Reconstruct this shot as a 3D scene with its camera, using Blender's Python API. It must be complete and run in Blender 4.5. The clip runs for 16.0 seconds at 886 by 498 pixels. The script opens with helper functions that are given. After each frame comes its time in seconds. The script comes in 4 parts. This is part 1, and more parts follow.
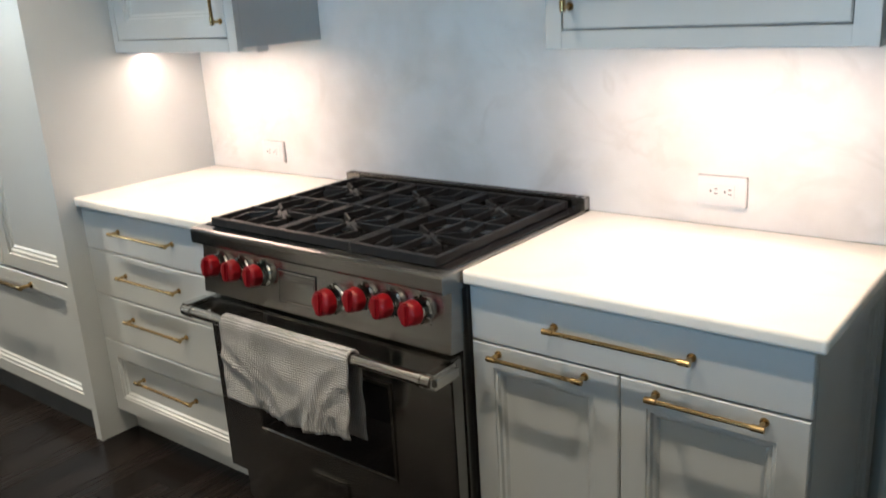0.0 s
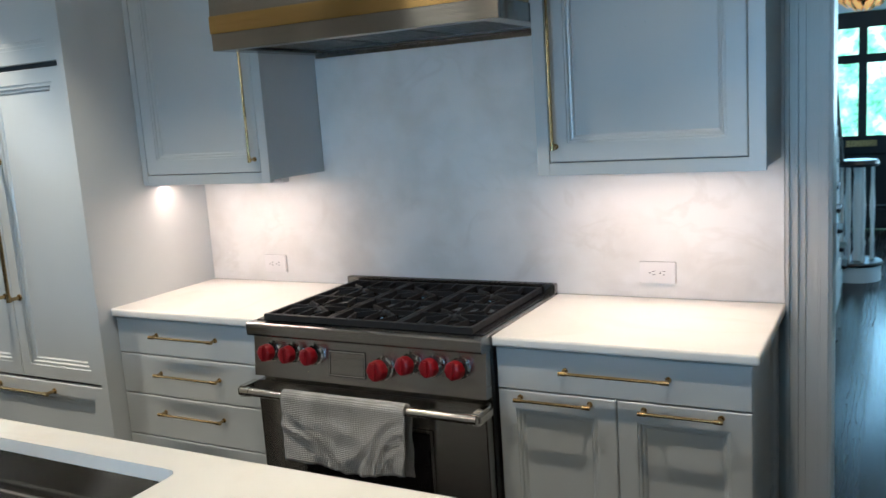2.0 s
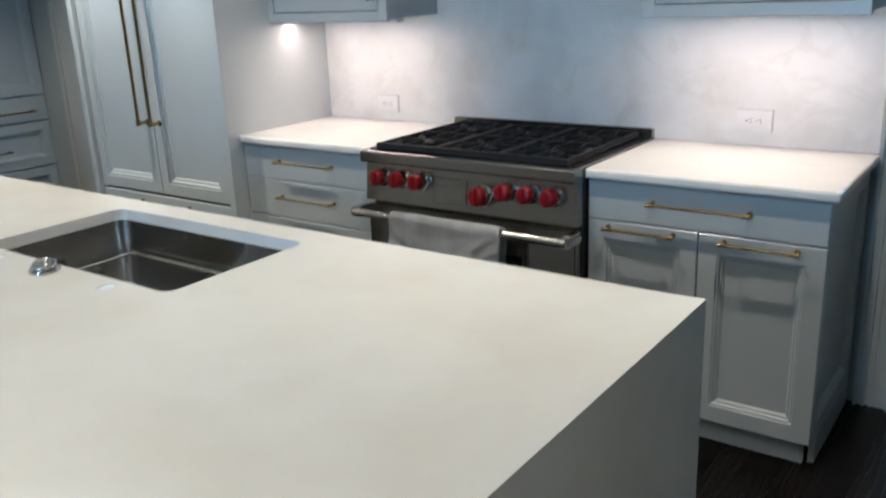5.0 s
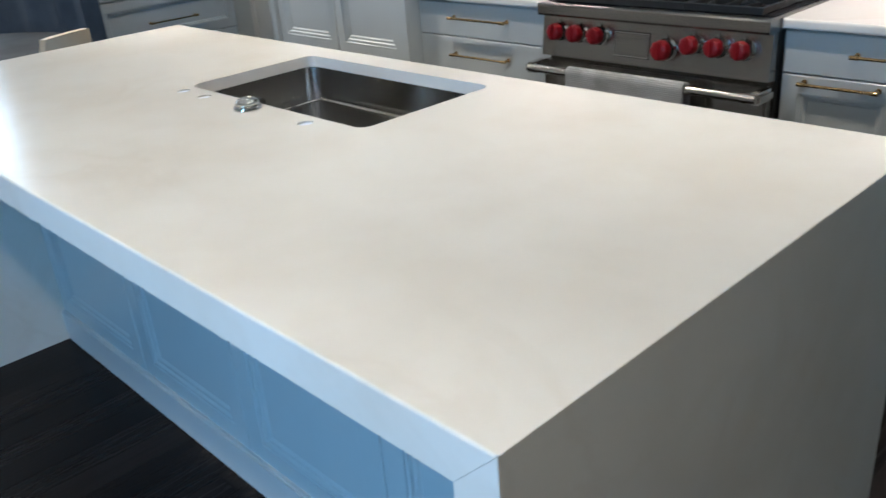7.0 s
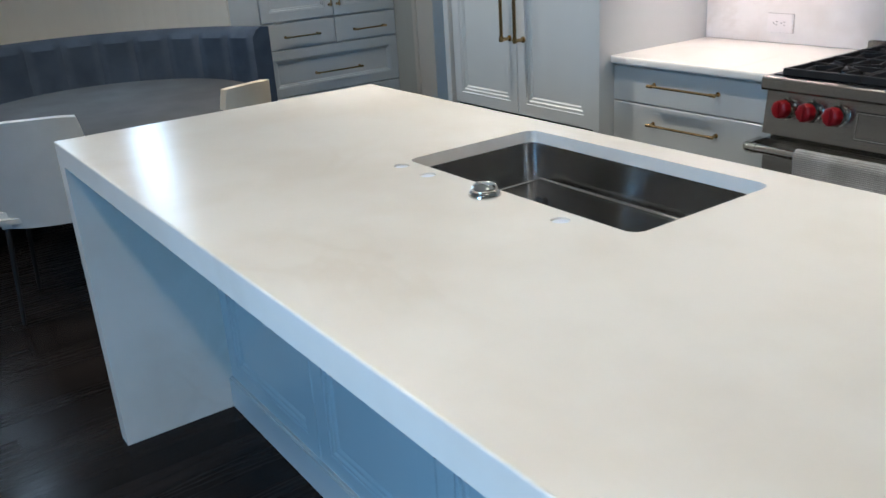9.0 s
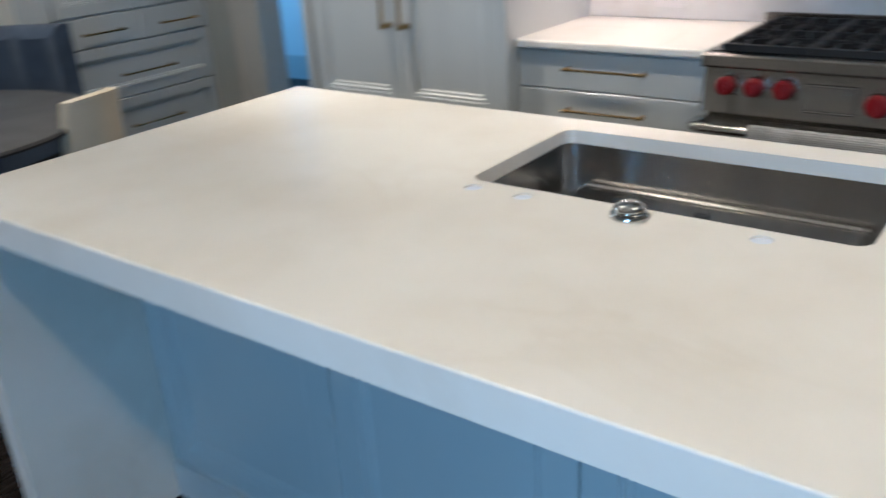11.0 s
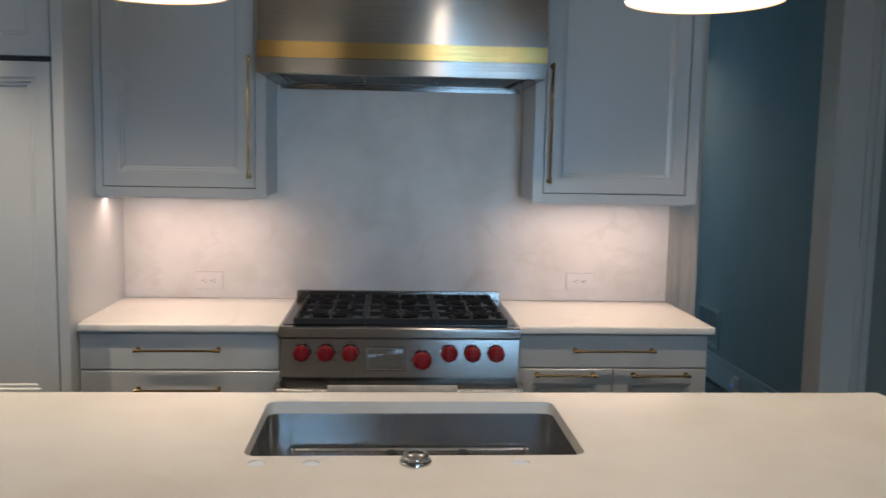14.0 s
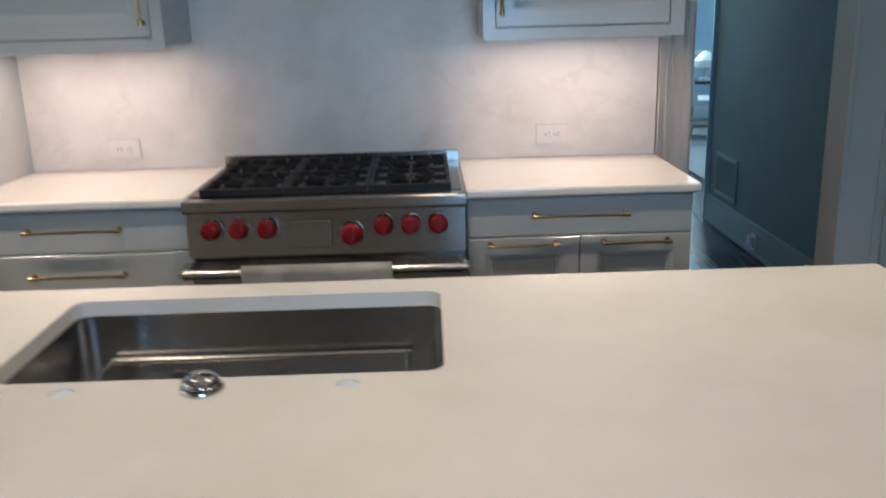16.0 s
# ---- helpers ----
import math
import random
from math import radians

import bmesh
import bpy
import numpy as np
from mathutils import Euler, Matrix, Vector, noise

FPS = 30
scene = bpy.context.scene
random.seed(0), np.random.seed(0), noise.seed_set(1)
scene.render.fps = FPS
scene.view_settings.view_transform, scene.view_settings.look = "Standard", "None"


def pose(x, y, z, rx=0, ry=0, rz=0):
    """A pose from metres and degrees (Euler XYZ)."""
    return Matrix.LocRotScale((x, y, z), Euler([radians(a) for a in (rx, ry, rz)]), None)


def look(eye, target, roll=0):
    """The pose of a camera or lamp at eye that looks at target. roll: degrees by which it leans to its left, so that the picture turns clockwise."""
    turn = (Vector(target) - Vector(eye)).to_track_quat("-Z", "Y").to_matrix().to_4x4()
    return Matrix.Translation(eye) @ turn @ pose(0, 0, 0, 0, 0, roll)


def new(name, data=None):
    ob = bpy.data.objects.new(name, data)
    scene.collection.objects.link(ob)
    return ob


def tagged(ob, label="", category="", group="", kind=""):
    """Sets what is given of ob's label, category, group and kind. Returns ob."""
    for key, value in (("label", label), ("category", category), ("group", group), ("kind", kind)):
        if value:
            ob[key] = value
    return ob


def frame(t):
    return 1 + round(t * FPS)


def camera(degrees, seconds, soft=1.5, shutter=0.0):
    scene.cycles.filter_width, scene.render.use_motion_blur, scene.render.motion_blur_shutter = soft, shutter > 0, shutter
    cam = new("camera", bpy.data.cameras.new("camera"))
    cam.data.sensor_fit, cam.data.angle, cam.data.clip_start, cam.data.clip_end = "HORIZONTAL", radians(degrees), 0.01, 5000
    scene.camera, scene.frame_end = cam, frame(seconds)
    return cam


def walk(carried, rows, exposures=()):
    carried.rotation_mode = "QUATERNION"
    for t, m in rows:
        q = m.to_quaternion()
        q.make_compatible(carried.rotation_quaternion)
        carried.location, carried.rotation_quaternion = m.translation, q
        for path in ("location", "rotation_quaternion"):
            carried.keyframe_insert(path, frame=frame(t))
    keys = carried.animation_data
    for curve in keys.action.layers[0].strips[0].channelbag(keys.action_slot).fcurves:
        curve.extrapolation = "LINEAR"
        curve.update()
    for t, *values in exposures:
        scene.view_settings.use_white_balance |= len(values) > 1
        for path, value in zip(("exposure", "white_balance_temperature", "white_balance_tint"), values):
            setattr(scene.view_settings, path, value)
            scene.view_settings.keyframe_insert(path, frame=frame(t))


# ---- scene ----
cam = camera(55.0, 16.0, shutter=0.5)
PATH = [
    (0, (1.592, -2.059, 1.523), (0.383, -0.574, 0.945), -3.5),
    (0.5, (1.537, -2.32, 1.567), (0.441, -0.718, 1.085), -3.0),
    (1, (1.59, -2.569, 1.563), (0.528, -0.927, 1.141), -3.1),
    (1.5, (1.631, -2.769, 1.584), (0.609, -1.091, 1.211), -3.8),
    (2, (1.567, -2.918, 1.619), (0.627, -1.183, 1.294), -3.9),
    (2.5, (1.539, -3.054, 1.613), (0.699, -1.265, 1.303), -2.6),
    (3, (1.624, -3.058, 1.613), (0.747, -1.292, 1.281), -1.7),
    (3.2, (1.66, -3.055, 1.615), (0.753, -1.307, 1.267), -1.7),
    (5.3, (1.709, -3.142, 1.49), (0.551, -1.656, 0.819), -2.7),
    (5.5, (1.709, -3.152, 1.476), (0.532, -1.71, 0.746), -3.0),
    (6, (1.71, -3.159, 1.452), (0.483, -1.814, 0.625), -4.4),
    (6.5, (1.706, -3.172, 1.454), (0.431, -1.884, 0.606), -5.1),
    (7, (1.681, -3.193, 1.455), (0.335, -1.977, 0.614), -4.9),
    (7.5, (1.614, -3.206, 1.446), (0.2, -2.083, 0.586), -4.6),
    (8, (1.498, -3.193, 1.452), (0.036, -2.117, 0.614), -4.4),
    (8.5, (1.388, -3.192, 1.486), (-0.128, -2.128, 0.733), -4.2),
    (8.7, (1.351, -3.196, 1.484), (-0.191, -2.151, 0.755), -3.9),
    (10.8, (0.627, -3.399, 1.477), (-0.651, -2.082, 0.681), -3.7),
    (11, (0.556, -3.434, 1.485), (-0.57, -1.982, 0.694), -3.7),
    (11.5, (0.325, -3.495, 1.487), (-0.324, -1.767, 0.718), -3.6),
    (12, (0.122, -3.652, 1.511), (-0.047, -1.772, 0.851), -1.6),
    (12.5, (-0.005, -3.775, 1.532), (0.162, -1.866, 0.959), 0.1),
    (13, (-0.044, -3.816, 1.54), (0.274, -1.884, 1.131), 1.5),
    (13.5, (-0.057, -3.856, 1.568), (0.232, -1.896, 1.297), 1.7),
    (14, (-0.049, -3.855, 1.572), (0.082, -1.871, 1.354), 1.1),
    (14.5, (-0.034, -3.849, 1.567), (0.024, -1.864, 1.333), 0.1),
    (15, (0.015, -3.788, 1.561), (0.054, -1.808, 1.281), -1.8),
    (15.5, (0.173, -3.558, 1.521), (0.201, -1.596, 1.137), -3.1),
    (16, (0.351, -3.373, 1.488), (0.376, -1.447, 0.949), -1.6),
]
EXPOSURES = [
    (0, 0.40, 6750, 4), (1, 0.22, 6400, 4), (2.5, -0.04, 6150, 2), (3.2, -0.04, 5950, 1), (5.5, -0.10, 5800, 2), (7, 0.04, 5800, 4),
    (8.5, -0.02, 5750, 4), (11, -0.10, 6000, 6), (12, -0.30, 6350, 9), (13.5, -0.40, 6850, 11), (14, -0.50, 6950, 11), (14.5, -0.53, 6950, 11), (16, -0.40, 6550, 9),
]
walk(cam, [(t, look(eye, target, roll)) for t, eye, target, roll in PATH], EXPOSURES)

# ---- world and light ----
world = bpy.data.worlds.new("sky")
scene.world = world
world.use_nodes = True
wn = world.node_tree.nodes
sky = wn.new("ShaderNodeTexSky")
sky.sky_type, sky.sun_disc = "NISHITA", False
sky.sun_elevation, sky.sun_rotation = radians(48), radians(200)
world.node_tree.links.new(sky.outputs[0], wn["Background"].inputs[0])
wn["Background"].inputs[1].default_value = 0.12
CEIL = 2.75


def area_lamp(name, eye, target, sx, sy, watts, colour, spread=180):
    data = bpy.data.lights.new(name, "AREA")
    data.shape, data.size, data.size_y, data.energy, data.color = "RECTANGLE", sx, sy, watts, colour
    data.spread = radians(spread)
    ob = new(name, data)
    ob.matrix_world = look(eye, target)
    return ob


def spot_lamp(name, eye, target, watts, colour, cone=110, radius=0.018):
    data = bpy.data.lights.new(name, "SPOT")
    data.energy, data.color, data.spot_size, data.spot_blend, data.shadow_soft_size = watts, colour, radians(cone), 0.6, radius
    ob = new(name, data)
    ob.matrix_world = look(eye, target)
    return ob


DAY = (0.31, 0.62, 1.0)
WARM = (1.0, 0.83, 0.67)
# daylight in the openings of the rear windows, the bay, the side room, the hall and the sitting room
area_lamp("rear_window_light", (0.95, -6.615, 1.35), (0.60, -3.0, 0.20), 0.86, 2.1, 43, DAY, 96)
area_lamp("side_room_window_light", (-5.9, 0.9, 1.5), (-3.0, 0.95, 1.0), 0.9, 1.4, 45, DAY)
area_lamp("sitting_room_window_light", (3.2, 7.28, 1.8), (3.2, 0, 0.6), 0.9, 1.3, 75, (0.55, 0.80, 1.0))
area_lamp("hall_window_light", (1.25, 7.25, 1.6), (1.25, 0, 0.8), 0.7, 1.2, 28, DAY)
area_lamp("side_window_light", (6.4, 5.0, 1.6), (2.0, 5.0, 1.0), 1.4, 1.4, 48, DAY)
# lamps away from the y = -1.1 row are unseen, added as fill
DOWNLIGHTS = [(-0.85, -1.12, 78, 76), (0.18, -1.14, 62, 88), (1.17, -1.12, 74, 76), (-1.87, -1.12, 135, 80), (-0.85, -3.5, 66, 116), (0.9, -3.6, 74, 110), (-2.89, -1.16, 78, 100), (-2.85, -3.5, 84, 124), (2.06, -3.5, 50, 108), (1.55, 2.8, 30, 140)]
PENDANTS = [(-0.488, 1.863), (0.547, 1.875)]
for px, pz in PENDANTS:
    spot_lamp("pendant_beam", (px, -2.23, pz - 0.007), (px, -2.23, 0), 3.4, WARM, 150, 0.10)
for dx, dy, watts, cone in DOWNLIGHTS:
    spot_lamp("downlight_beam", (dx, dy, CEIL - 0.03), (dx, dy, 0), watts, WARM, cone)
for ux in (-0.89, 0.89):
    area_lamp("under_cabinet_glow", (ux, -0.255, 1.372), (ux, -0.255, 0), 0.64, 0.05, 2.8, (1.0, 0.72, 0.62))


# ---- materials ----
def mat(name, colour, rough=0.5, metal=0.0, var=0.06, scale=6.0, bump=0.05, grain=60.0, stretch=(1, 1, 1), coat=0.0, second=None, spread=(0.4, 0.7), spec=0.5, islands=0.0):
    m = bpy.data.materials.new(name)
    m.use_nodes = True
    nt = m.node_tree
    N, L = nt.nodes, nt.links
    b = N["Principled BSDF"]
    b.inputs["Metallic"].default_value = metal
    b.inputs["Coat Weight"].default_value = coat
    b.inputs["Coat Roughness"].default_value = 0.15
    b.inputs["Specular IOR Level"].default_value = spec
    tc = N.new("ShaderNodeTexCoord")
    mp = N.new("ShaderNodeMapping")
    mp.inputs["Scale"].default_value = stretch
    L.new(tc.outputs["Object"], mp.inputs[0])
    big = N.new("ShaderNodeTexNoise")
    big.inputs["Scale"].default_value, big.inputs["Detail"].default_value = scale, 5
    L.new(mp.outputs[0], big.inputs[0])
    ramp = N.new("ShaderNodeValToRGB")
    ramp.color_ramp.elements[0].position, ramp.color_ramp.elements[1].position = spread
    two = second or [c * (1 - var) for c in colour]
    ramp.color_ramp.elements[0].color = (*colour, 1)
    ramp.color_ramp.elements[1].color = (*two, 1)
    L.new(big.outputs[0], ramp.inputs[0])
    col = ramp.outputs[0]
    if islands:
        info = N.new("ShaderNodeObjectInfo")
        geo = N.new("ShaderNodeNewGeometry")
        add = N.new("ShaderNodeMath")
        add.operation = "ADD"
        L.new(info.outputs["Random"], add.inputs[0])
        L.new(geo.outputs["Random Per Island"], add.inputs[1])
        fr = N.new("ShaderNodeMath")
        fr.operation = "FRACT"
        L.new(add.outputs[0], fr.inputs[0])
        mr = N.new("ShaderNodeMapRange")
        mr.inputs["To Min"].default_value, mr.inputs["To Max"].default_value = 1 - islands, 1 + islands
        L.new(fr.outputs[0], mr.inputs[0])
        hsv = N.new("ShaderNodeHueSaturation")
        L.new(col, hsv.inputs["Color"])
        L.new(mr.outputs[0], hsv.inputs["Value"])
        col = hsv.outputs[0]
    L.new(col, b.inputs["Base Color"])
    fine = N.new("ShaderNodeTexNoise")
    fine.inputs["Scale"].default_value, fine.inputs["Detail"].default_value = grain, 3
    L.new(mp.outputs[0], fine.inputs[0])
    rr = N.new("ShaderNodeMapRange")
    rr.inputs["To Min"].default_value, rr.inputs["To Max"].default_value = max(0.02, rough * 0.8), min(1, rough * 1.2)
    L.new(big.outputs[0], rr.inputs[0])
    L.new(rr.outputs[0], b.inputs["Roughness"])
    bp = N.new("ShaderNodeBump")
    bp.inputs["Strength"].default_value, bp.inputs["Distance"].default_value = bump, 0.01
    L.new(fine.outputs[0], bp.inputs["Height"])
    L.new(bp.outputs[0], b.inputs["Normal"])
    return m


def brushed(m, amount=0.85):
    """Stretches a metal's highlights across its horizontal brush lines."""
    N, L = m.node_tree.nodes, m.node_tree.links
    tg = N.new("ShaderNodeTangent")
    tg.direction_type, tg.axis = "RADIAL", "Z"
    b = N["Principled BSDF"]
    L.new(tg.outputs[0], b.inputs["Tangent"])
    b.inputs["Anisotropic"].default_value = amount
    b.inputs["Anisotropic Rotation"].default_value = 0.25
    return m


def vein(m, colour, amount, scale):
    """Adds a web of soft diagonal veins to a stone."""
    nt = m.node_tree
    N, L = nt.nodes, nt.links
    b = N["Principled BSDF"]
    src = b.inputs["Base Color"].links[0].from_socket
    tc = N.new("ShaderNodeTexCoord")
    mp = N.new("ShaderNodeMapping")
    mp.inputs["Rotation"].default_value = (0.5, 0.4, 0.6)
    mp.inputs["Scale"].default_value = (0.9, 1.3, 1.3)
    L.new(tc.outputs["Object"], mp.inputs[0])
    nz = N.new("ShaderNodeTexNoise")
    nz.inputs["Scale"].default_value, nz.inputs["Detail"].default_value, nz.inputs["Distortion"].default_value = scale, 7, 0.8
    L.new(mp.outputs[0], nz.inputs[0])
    sub = N.new("ShaderNodeMath")
    sub.operation = "SUBTRACT"
    sub.inputs[1].default_value = 0.5
    ab = N.new("ShaderNodeMath")
    ab.operation = "ABSOLUTE"
    L.new(nz.outputs[0], sub.inputs[0])
    L.new(sub.outputs[0], ab.inputs[0])
    mr = N.new("ShaderNodeMapRange")
    mr.interpolation_type = "SMOOTHSTEP"
    mr.inputs["From Min"].default_value, mr.inputs["From Max"].default_value = 0.0, 0.06
    mr.inputs["To Min"].default_value, mr.inputs["To Max"].default_value = amount, 0.0
    L.new(ab.outputs[0], mr.inputs[0])
    mask = N.new("ShaderNodeTexNoise")
    mask.inputs["Scale"].default_value = scale * 0.7
    L.new(mp.outputs[0], mask.inputs[0])
    mm = N.new("ShaderNodeMapRange")
    mm.inputs["From Min"].default_value, mm.inputs["From Max"].default_value = 0.45, 0.65
    L.new(mask.outputs[0], mm.inputs[0])
    mu = N.new("ShaderNodeMath")
    mu.operation = "MULTIPLY"
    L.new(mr.outputs[0], mu.inputs[0])
    L.new(mm.outputs[0], mu.inputs[1])
    mx = N.new("ShaderNodeMixRGB")
    mx.inputs[2].default_value = (*colour, 1)
    L.new(mu.outputs[0], mx.inputs[0])
    L.new(src, mx.inputs[1])
    L.new(mx.outputs[0], b.inputs["Base Color"])
    return m


def glow(name, colour, strength):
    m = bpy.data.materials.new(name)
    m.use_nodes = True
    b = m.node_tree.nodes["Principled BSDF"]
    b.inputs["Base Color"].default_value = (*colour, 1)
    b.inputs["Emission Color"].default_value = (*colour, 1)
    b.inputs["Emission Strength"].default_value = strength
    return m


def glass(name):
    m = bpy.data.materials.new(name)
    m.use_nodes = True
    b = m.node_tree.nodes["Principled BSDF"]
    b.inputs["Transmission Weight"].default_value = 1
    b.inputs["Roughness"].default_value = 0.02
    b.inputs["IOR"].default_value = 1.45
    return m


PAINT = mat("cabinet_paint", (0.49, 0.525, 0.54), 0.30, var=0.035, scale=3, bump=0.015, grain=90, coat=0.2)
# near-black colour that puts shade into door gaps and the refrigerator's recesses
GAP_SHADE = mat("gap_shadow_board", (0.05, 0.055, 0.06), 0.8)
TRIM = mat("trim_paint", (0.53, 0.51, 0.465), 0.35, var=0.04, scale=4, bump=0.02, grain=70)
WALL = mat("wall_paint", (0.42, 0.43, 0.40), 0.6, var=0.04, scale=2, bump=0.04, grain=120)
WALL_OLIVE = mat("olive_grey_wall_paint", (0.25, 0.245, 0.215), 0.55, var=0.05, scale=2, bump=0.04, grain=120)
WALL_CREAM = mat("cream_wall_paint", (0.72, 0.68, 0.60), 0.6, var=0.04, scale=2, bump=0.04, grain=120)
WALL_BLUE = mat("blue_wall_paint", (0.22, 0.33, 0.38), 0.72, var=0.05, scale=2, bump=0.04, grain=120)
WALL_PALE = mat("pale_blue_wall_paint", (0.45, 0.60, 0.68), 0.5, var=0.05, scale=2, bump=0.04, grain=120)
BASE_BLUE = mat("blue_baseboard_paint", (0.32, 0.44, 0.50), 0.35, var=0.04, scale=5, bump=0.02)
CEILING = mat("ceiling_paint", (0.8, 0.79, 0.77), 0.8, var=0.03, scale=2, bump=0.04, grain=120)
SPLASH = vein(mat("backsplash_marble", (0.80, 0.79, 0.77), 0.42, second=(0.64, 0.615, 0.575), scale=3.6, bump=0.01, spread=(0.45, 0.76)), (0.42, 0.37, 0.30), 0.15, 4.2)
COUNTER = vein(mat("counter_marble", (0.83, 0.81, 0.77), 0.2, second=(0.78, 0.76, 0.71), scale=3, bump=0.01), (0.62, 0.56, 0.47), 0.16, 1.7)
ISLAND = vein(mat("island_marble", (0.80, 0.78, 0.735), 0.24, second=(0.735, 0.70, 0.64), scale=3.4, bump=0.012, grain=140, spread=(0.42, 0.68)), (0.52, 0.44, 0.34), 0.10, 2.6)
STEEL = brushed(mat("brushed_steel", (0.36, 0.35, 0.33), 0.25, 1.0, var=0.08, scale=2, bump=0.0, grain=9, stretch=(1.2, 6, 60)), 1.0)
RANGESTEEL = brushed(mat("range_steel", (0.32, 0.31, 0.295), 0.20, 1.0, var=0.08, scale=2, bump=0.0, grain=9, stretch=(1.2, 6, 60)), 0.95)
SINKSTEEL = brushed(mat("sink_steel", (0.56, 0.555, 0.55), 0.16, 1.0, var=0.10, scale=3, bump=0.0, grain=9, stretch=(2, 2, 30)), 0.85)
BRIGHT = mat("polished_steel_tube", (0.60, 0.58, 0.55), 0.16, 1.0, var=0.06, bump=0.01)
CHROME = mat("polished_chrome", (0.66, 0.65, 0.62), 0.05, 1.0, var=0.05, bump=0.0)
BRASS = mat("brushed_brass", (0.52, 0.355, 0.17), 0.26, 1.0, var=0.12, scale=12, bump=0.03, grain=150)
GOLD = brushed(mat("gold_band_brass", (0.66, 0.45, 0.18), 0.25, 1.0, var=0.10, scale=3, bump=0.0, grain=9, stretch=(1.2, 6, 60)), 0.95)
DARKSTEEL = mat("hood_filter_steel", (0.10, 0.10, 0.095), 0.4, 1.0, var=0.15, scale=4, bump=0.02)
IRON = mat("cast_iron", (0.012, 0.012, 0.013), 0.5, 0.0, var=0.3, scale=25, bump=0.12, grain=260, spec=0.35)
ENAMEL = mat("black_enamel", (0.012, 0.012, 0.014), 0.18, var=0.2, scale=10, bump=0.01)
OVENGLASS = mat("oven_window_glass", (0.006, 0.006, 0.007), 0.06, var=0.2, bump=0.0)
RED = mat("red_knob_plastic", (0.21, 0.003, 0.008), 0.30, var=0.15, scale=30, bump=0.02, spec=0.35)
PANEL_GLASS = mat("display_panel_steel", (0.30, 0.30, 0.29), 0.2, 1.0, var=0.08, bump=0.02)
PLATE = mat("outlet_plastic", (0.82, 0.80, 0.79), 0.3, var=0.03, bump=0.01)
# grey that paints the shadow line round the outlet plates
SHADOW_RIM = mat("outlet_shadow_rim", (0.42, 0.40, 0.39), 0.7, var=0.05, bump=0.01)
HOLE = mat("dark_slot", (0.02, 0.02, 0.02), 0.7)
PLUG = mat("pale_plug", (0.66, 0.72, 0.82), 0.4, var=0.05, bump=0.02)
FLOOR = mat("dark_oak", (0.011, 0.009, 0.0085), 0.22, spec=0.10, var=0.5, scale=3, bump=0.035, grain=22, stretch=(12, 1, 1), islands=0.30)


def oak_figure(m):
    """Open cathedral grain that differs from board to board and roughens the finish."""
    N, L = m.node_tree.nodes, m.node_tree.links
    b = N["Principled BSDF"]
    tc = N.new("ShaderNodeTexCoord")
    info = N.new("ShaderNodeObjectInfo")
    geo = N.new("ShaderNodeNewGeometry")
    add = N.new("ShaderNodeMath")
    add.operation = "ADD"
    L.new(info.outputs["Random"], add.inputs[0])
    L.new(geo.outputs["Random Per Island"], add.inputs[1])
    off = N.new("ShaderNodeVectorMath")
    off.operation = "MULTIPLY_ADD"
    comb = N.new("ShaderNodeCombineXYZ")
    for k, v in enumerate((3.1, 17.0, 9.0)):
        mul = N.new("ShaderNodeMath")
        mul.operation = "MULTIPLY"
        mul.inputs[1].default_value = v
        L.new(add.outputs[0], mul.inputs[0])
        L.new(mul.outputs[0], comb.inputs[k])
    off.inputs[1].default_value = (1.0, 0.10, 1.0)
    L.new(tc.outputs["Object"], off.inputs[0])
    L.new(comb.outputs[0], off.inputs[2])
    w = N.new("ShaderNodeTexWave")
    w.wave_type, w.bands_direction = "BANDS", "X"
    for key, v in (("Scale", 12.0), ("Distortion", 7.0), ("Detail", 3.0), ("Detail Scale", 2.2)):
        w.inputs[key].default_value = v
    L.new(off.outputs[0], w.inputs[0])
    mr = N.new("ShaderNodeMapRange")
    mr.inputs["From Min"].default_value, mr.inputs["From Max"].default_value = 0.0, 0.45
    L.new(w.outputs["Fac"], mr.inputs[0])
    rr = N.new("ShaderNodeMapRange")
    rr.inputs["To Min"].default_value, rr.inputs["To Max"].default_value = 0.18, 0.28
    L.new(info.outputs["Random"], rr.inputs[0])
    sub = N.new("ShaderNodeMath")
    sub.operation = "MULTIPLY_ADD"
    sub.inputs[1].default_value, sub.inputs[2].default_value = -0.05, 0.05
    L.new(mr.outputs[0], sub.inputs[0])
    tot = N.new("ShaderNodeMath")
    tot.operation = "ADD"
    L.new(rr.outputs[0], tot.inputs[0])
    L.new(sub.outputs[0], tot.inputs[1])
    L.new(tot.outputs[0], b.inputs["Roughness"])
    old = b.inputs["Normal"].links[0].from_node
    bp = N.new("ShaderNodeBump")
    bp.inputs["Strength"].default_value, bp.inputs["Distance"].default_value = 0.06, 0.001
    L.new(mr.outputs[0], bp.inputs["Height"])
    L.new(old.outputs[0], bp.inputs["Normal"])
    L.new(bp.outputs[0], b.inputs["Normal"])


oak_figure(FLOOR)
GAPWOOD = mat("board_gap", (0.004, 0.004, 0.004), 0.8)
VELVET = mat("blue_velvet", (0.058, 0.082, 0.125), 0.75, var=0.25, scale=7, bump=0.08, grain=200)
TABLEGREY = mat("grey_table_stone", (0.030, 0.031, 0.035), 0.7, var=0.12, scale=5, bump=0.03)
CREAM = mat("cream_leather", (0.50, 0.44, 0.34), 0.5, var=0.08, scale=10, bump=0.08, grain=160)
WHITELEATHER = mat("white_leather", (0.58, 0.60, 0.60), 0.45, var=0.06, scale=10, bump=0.08, grain=160)
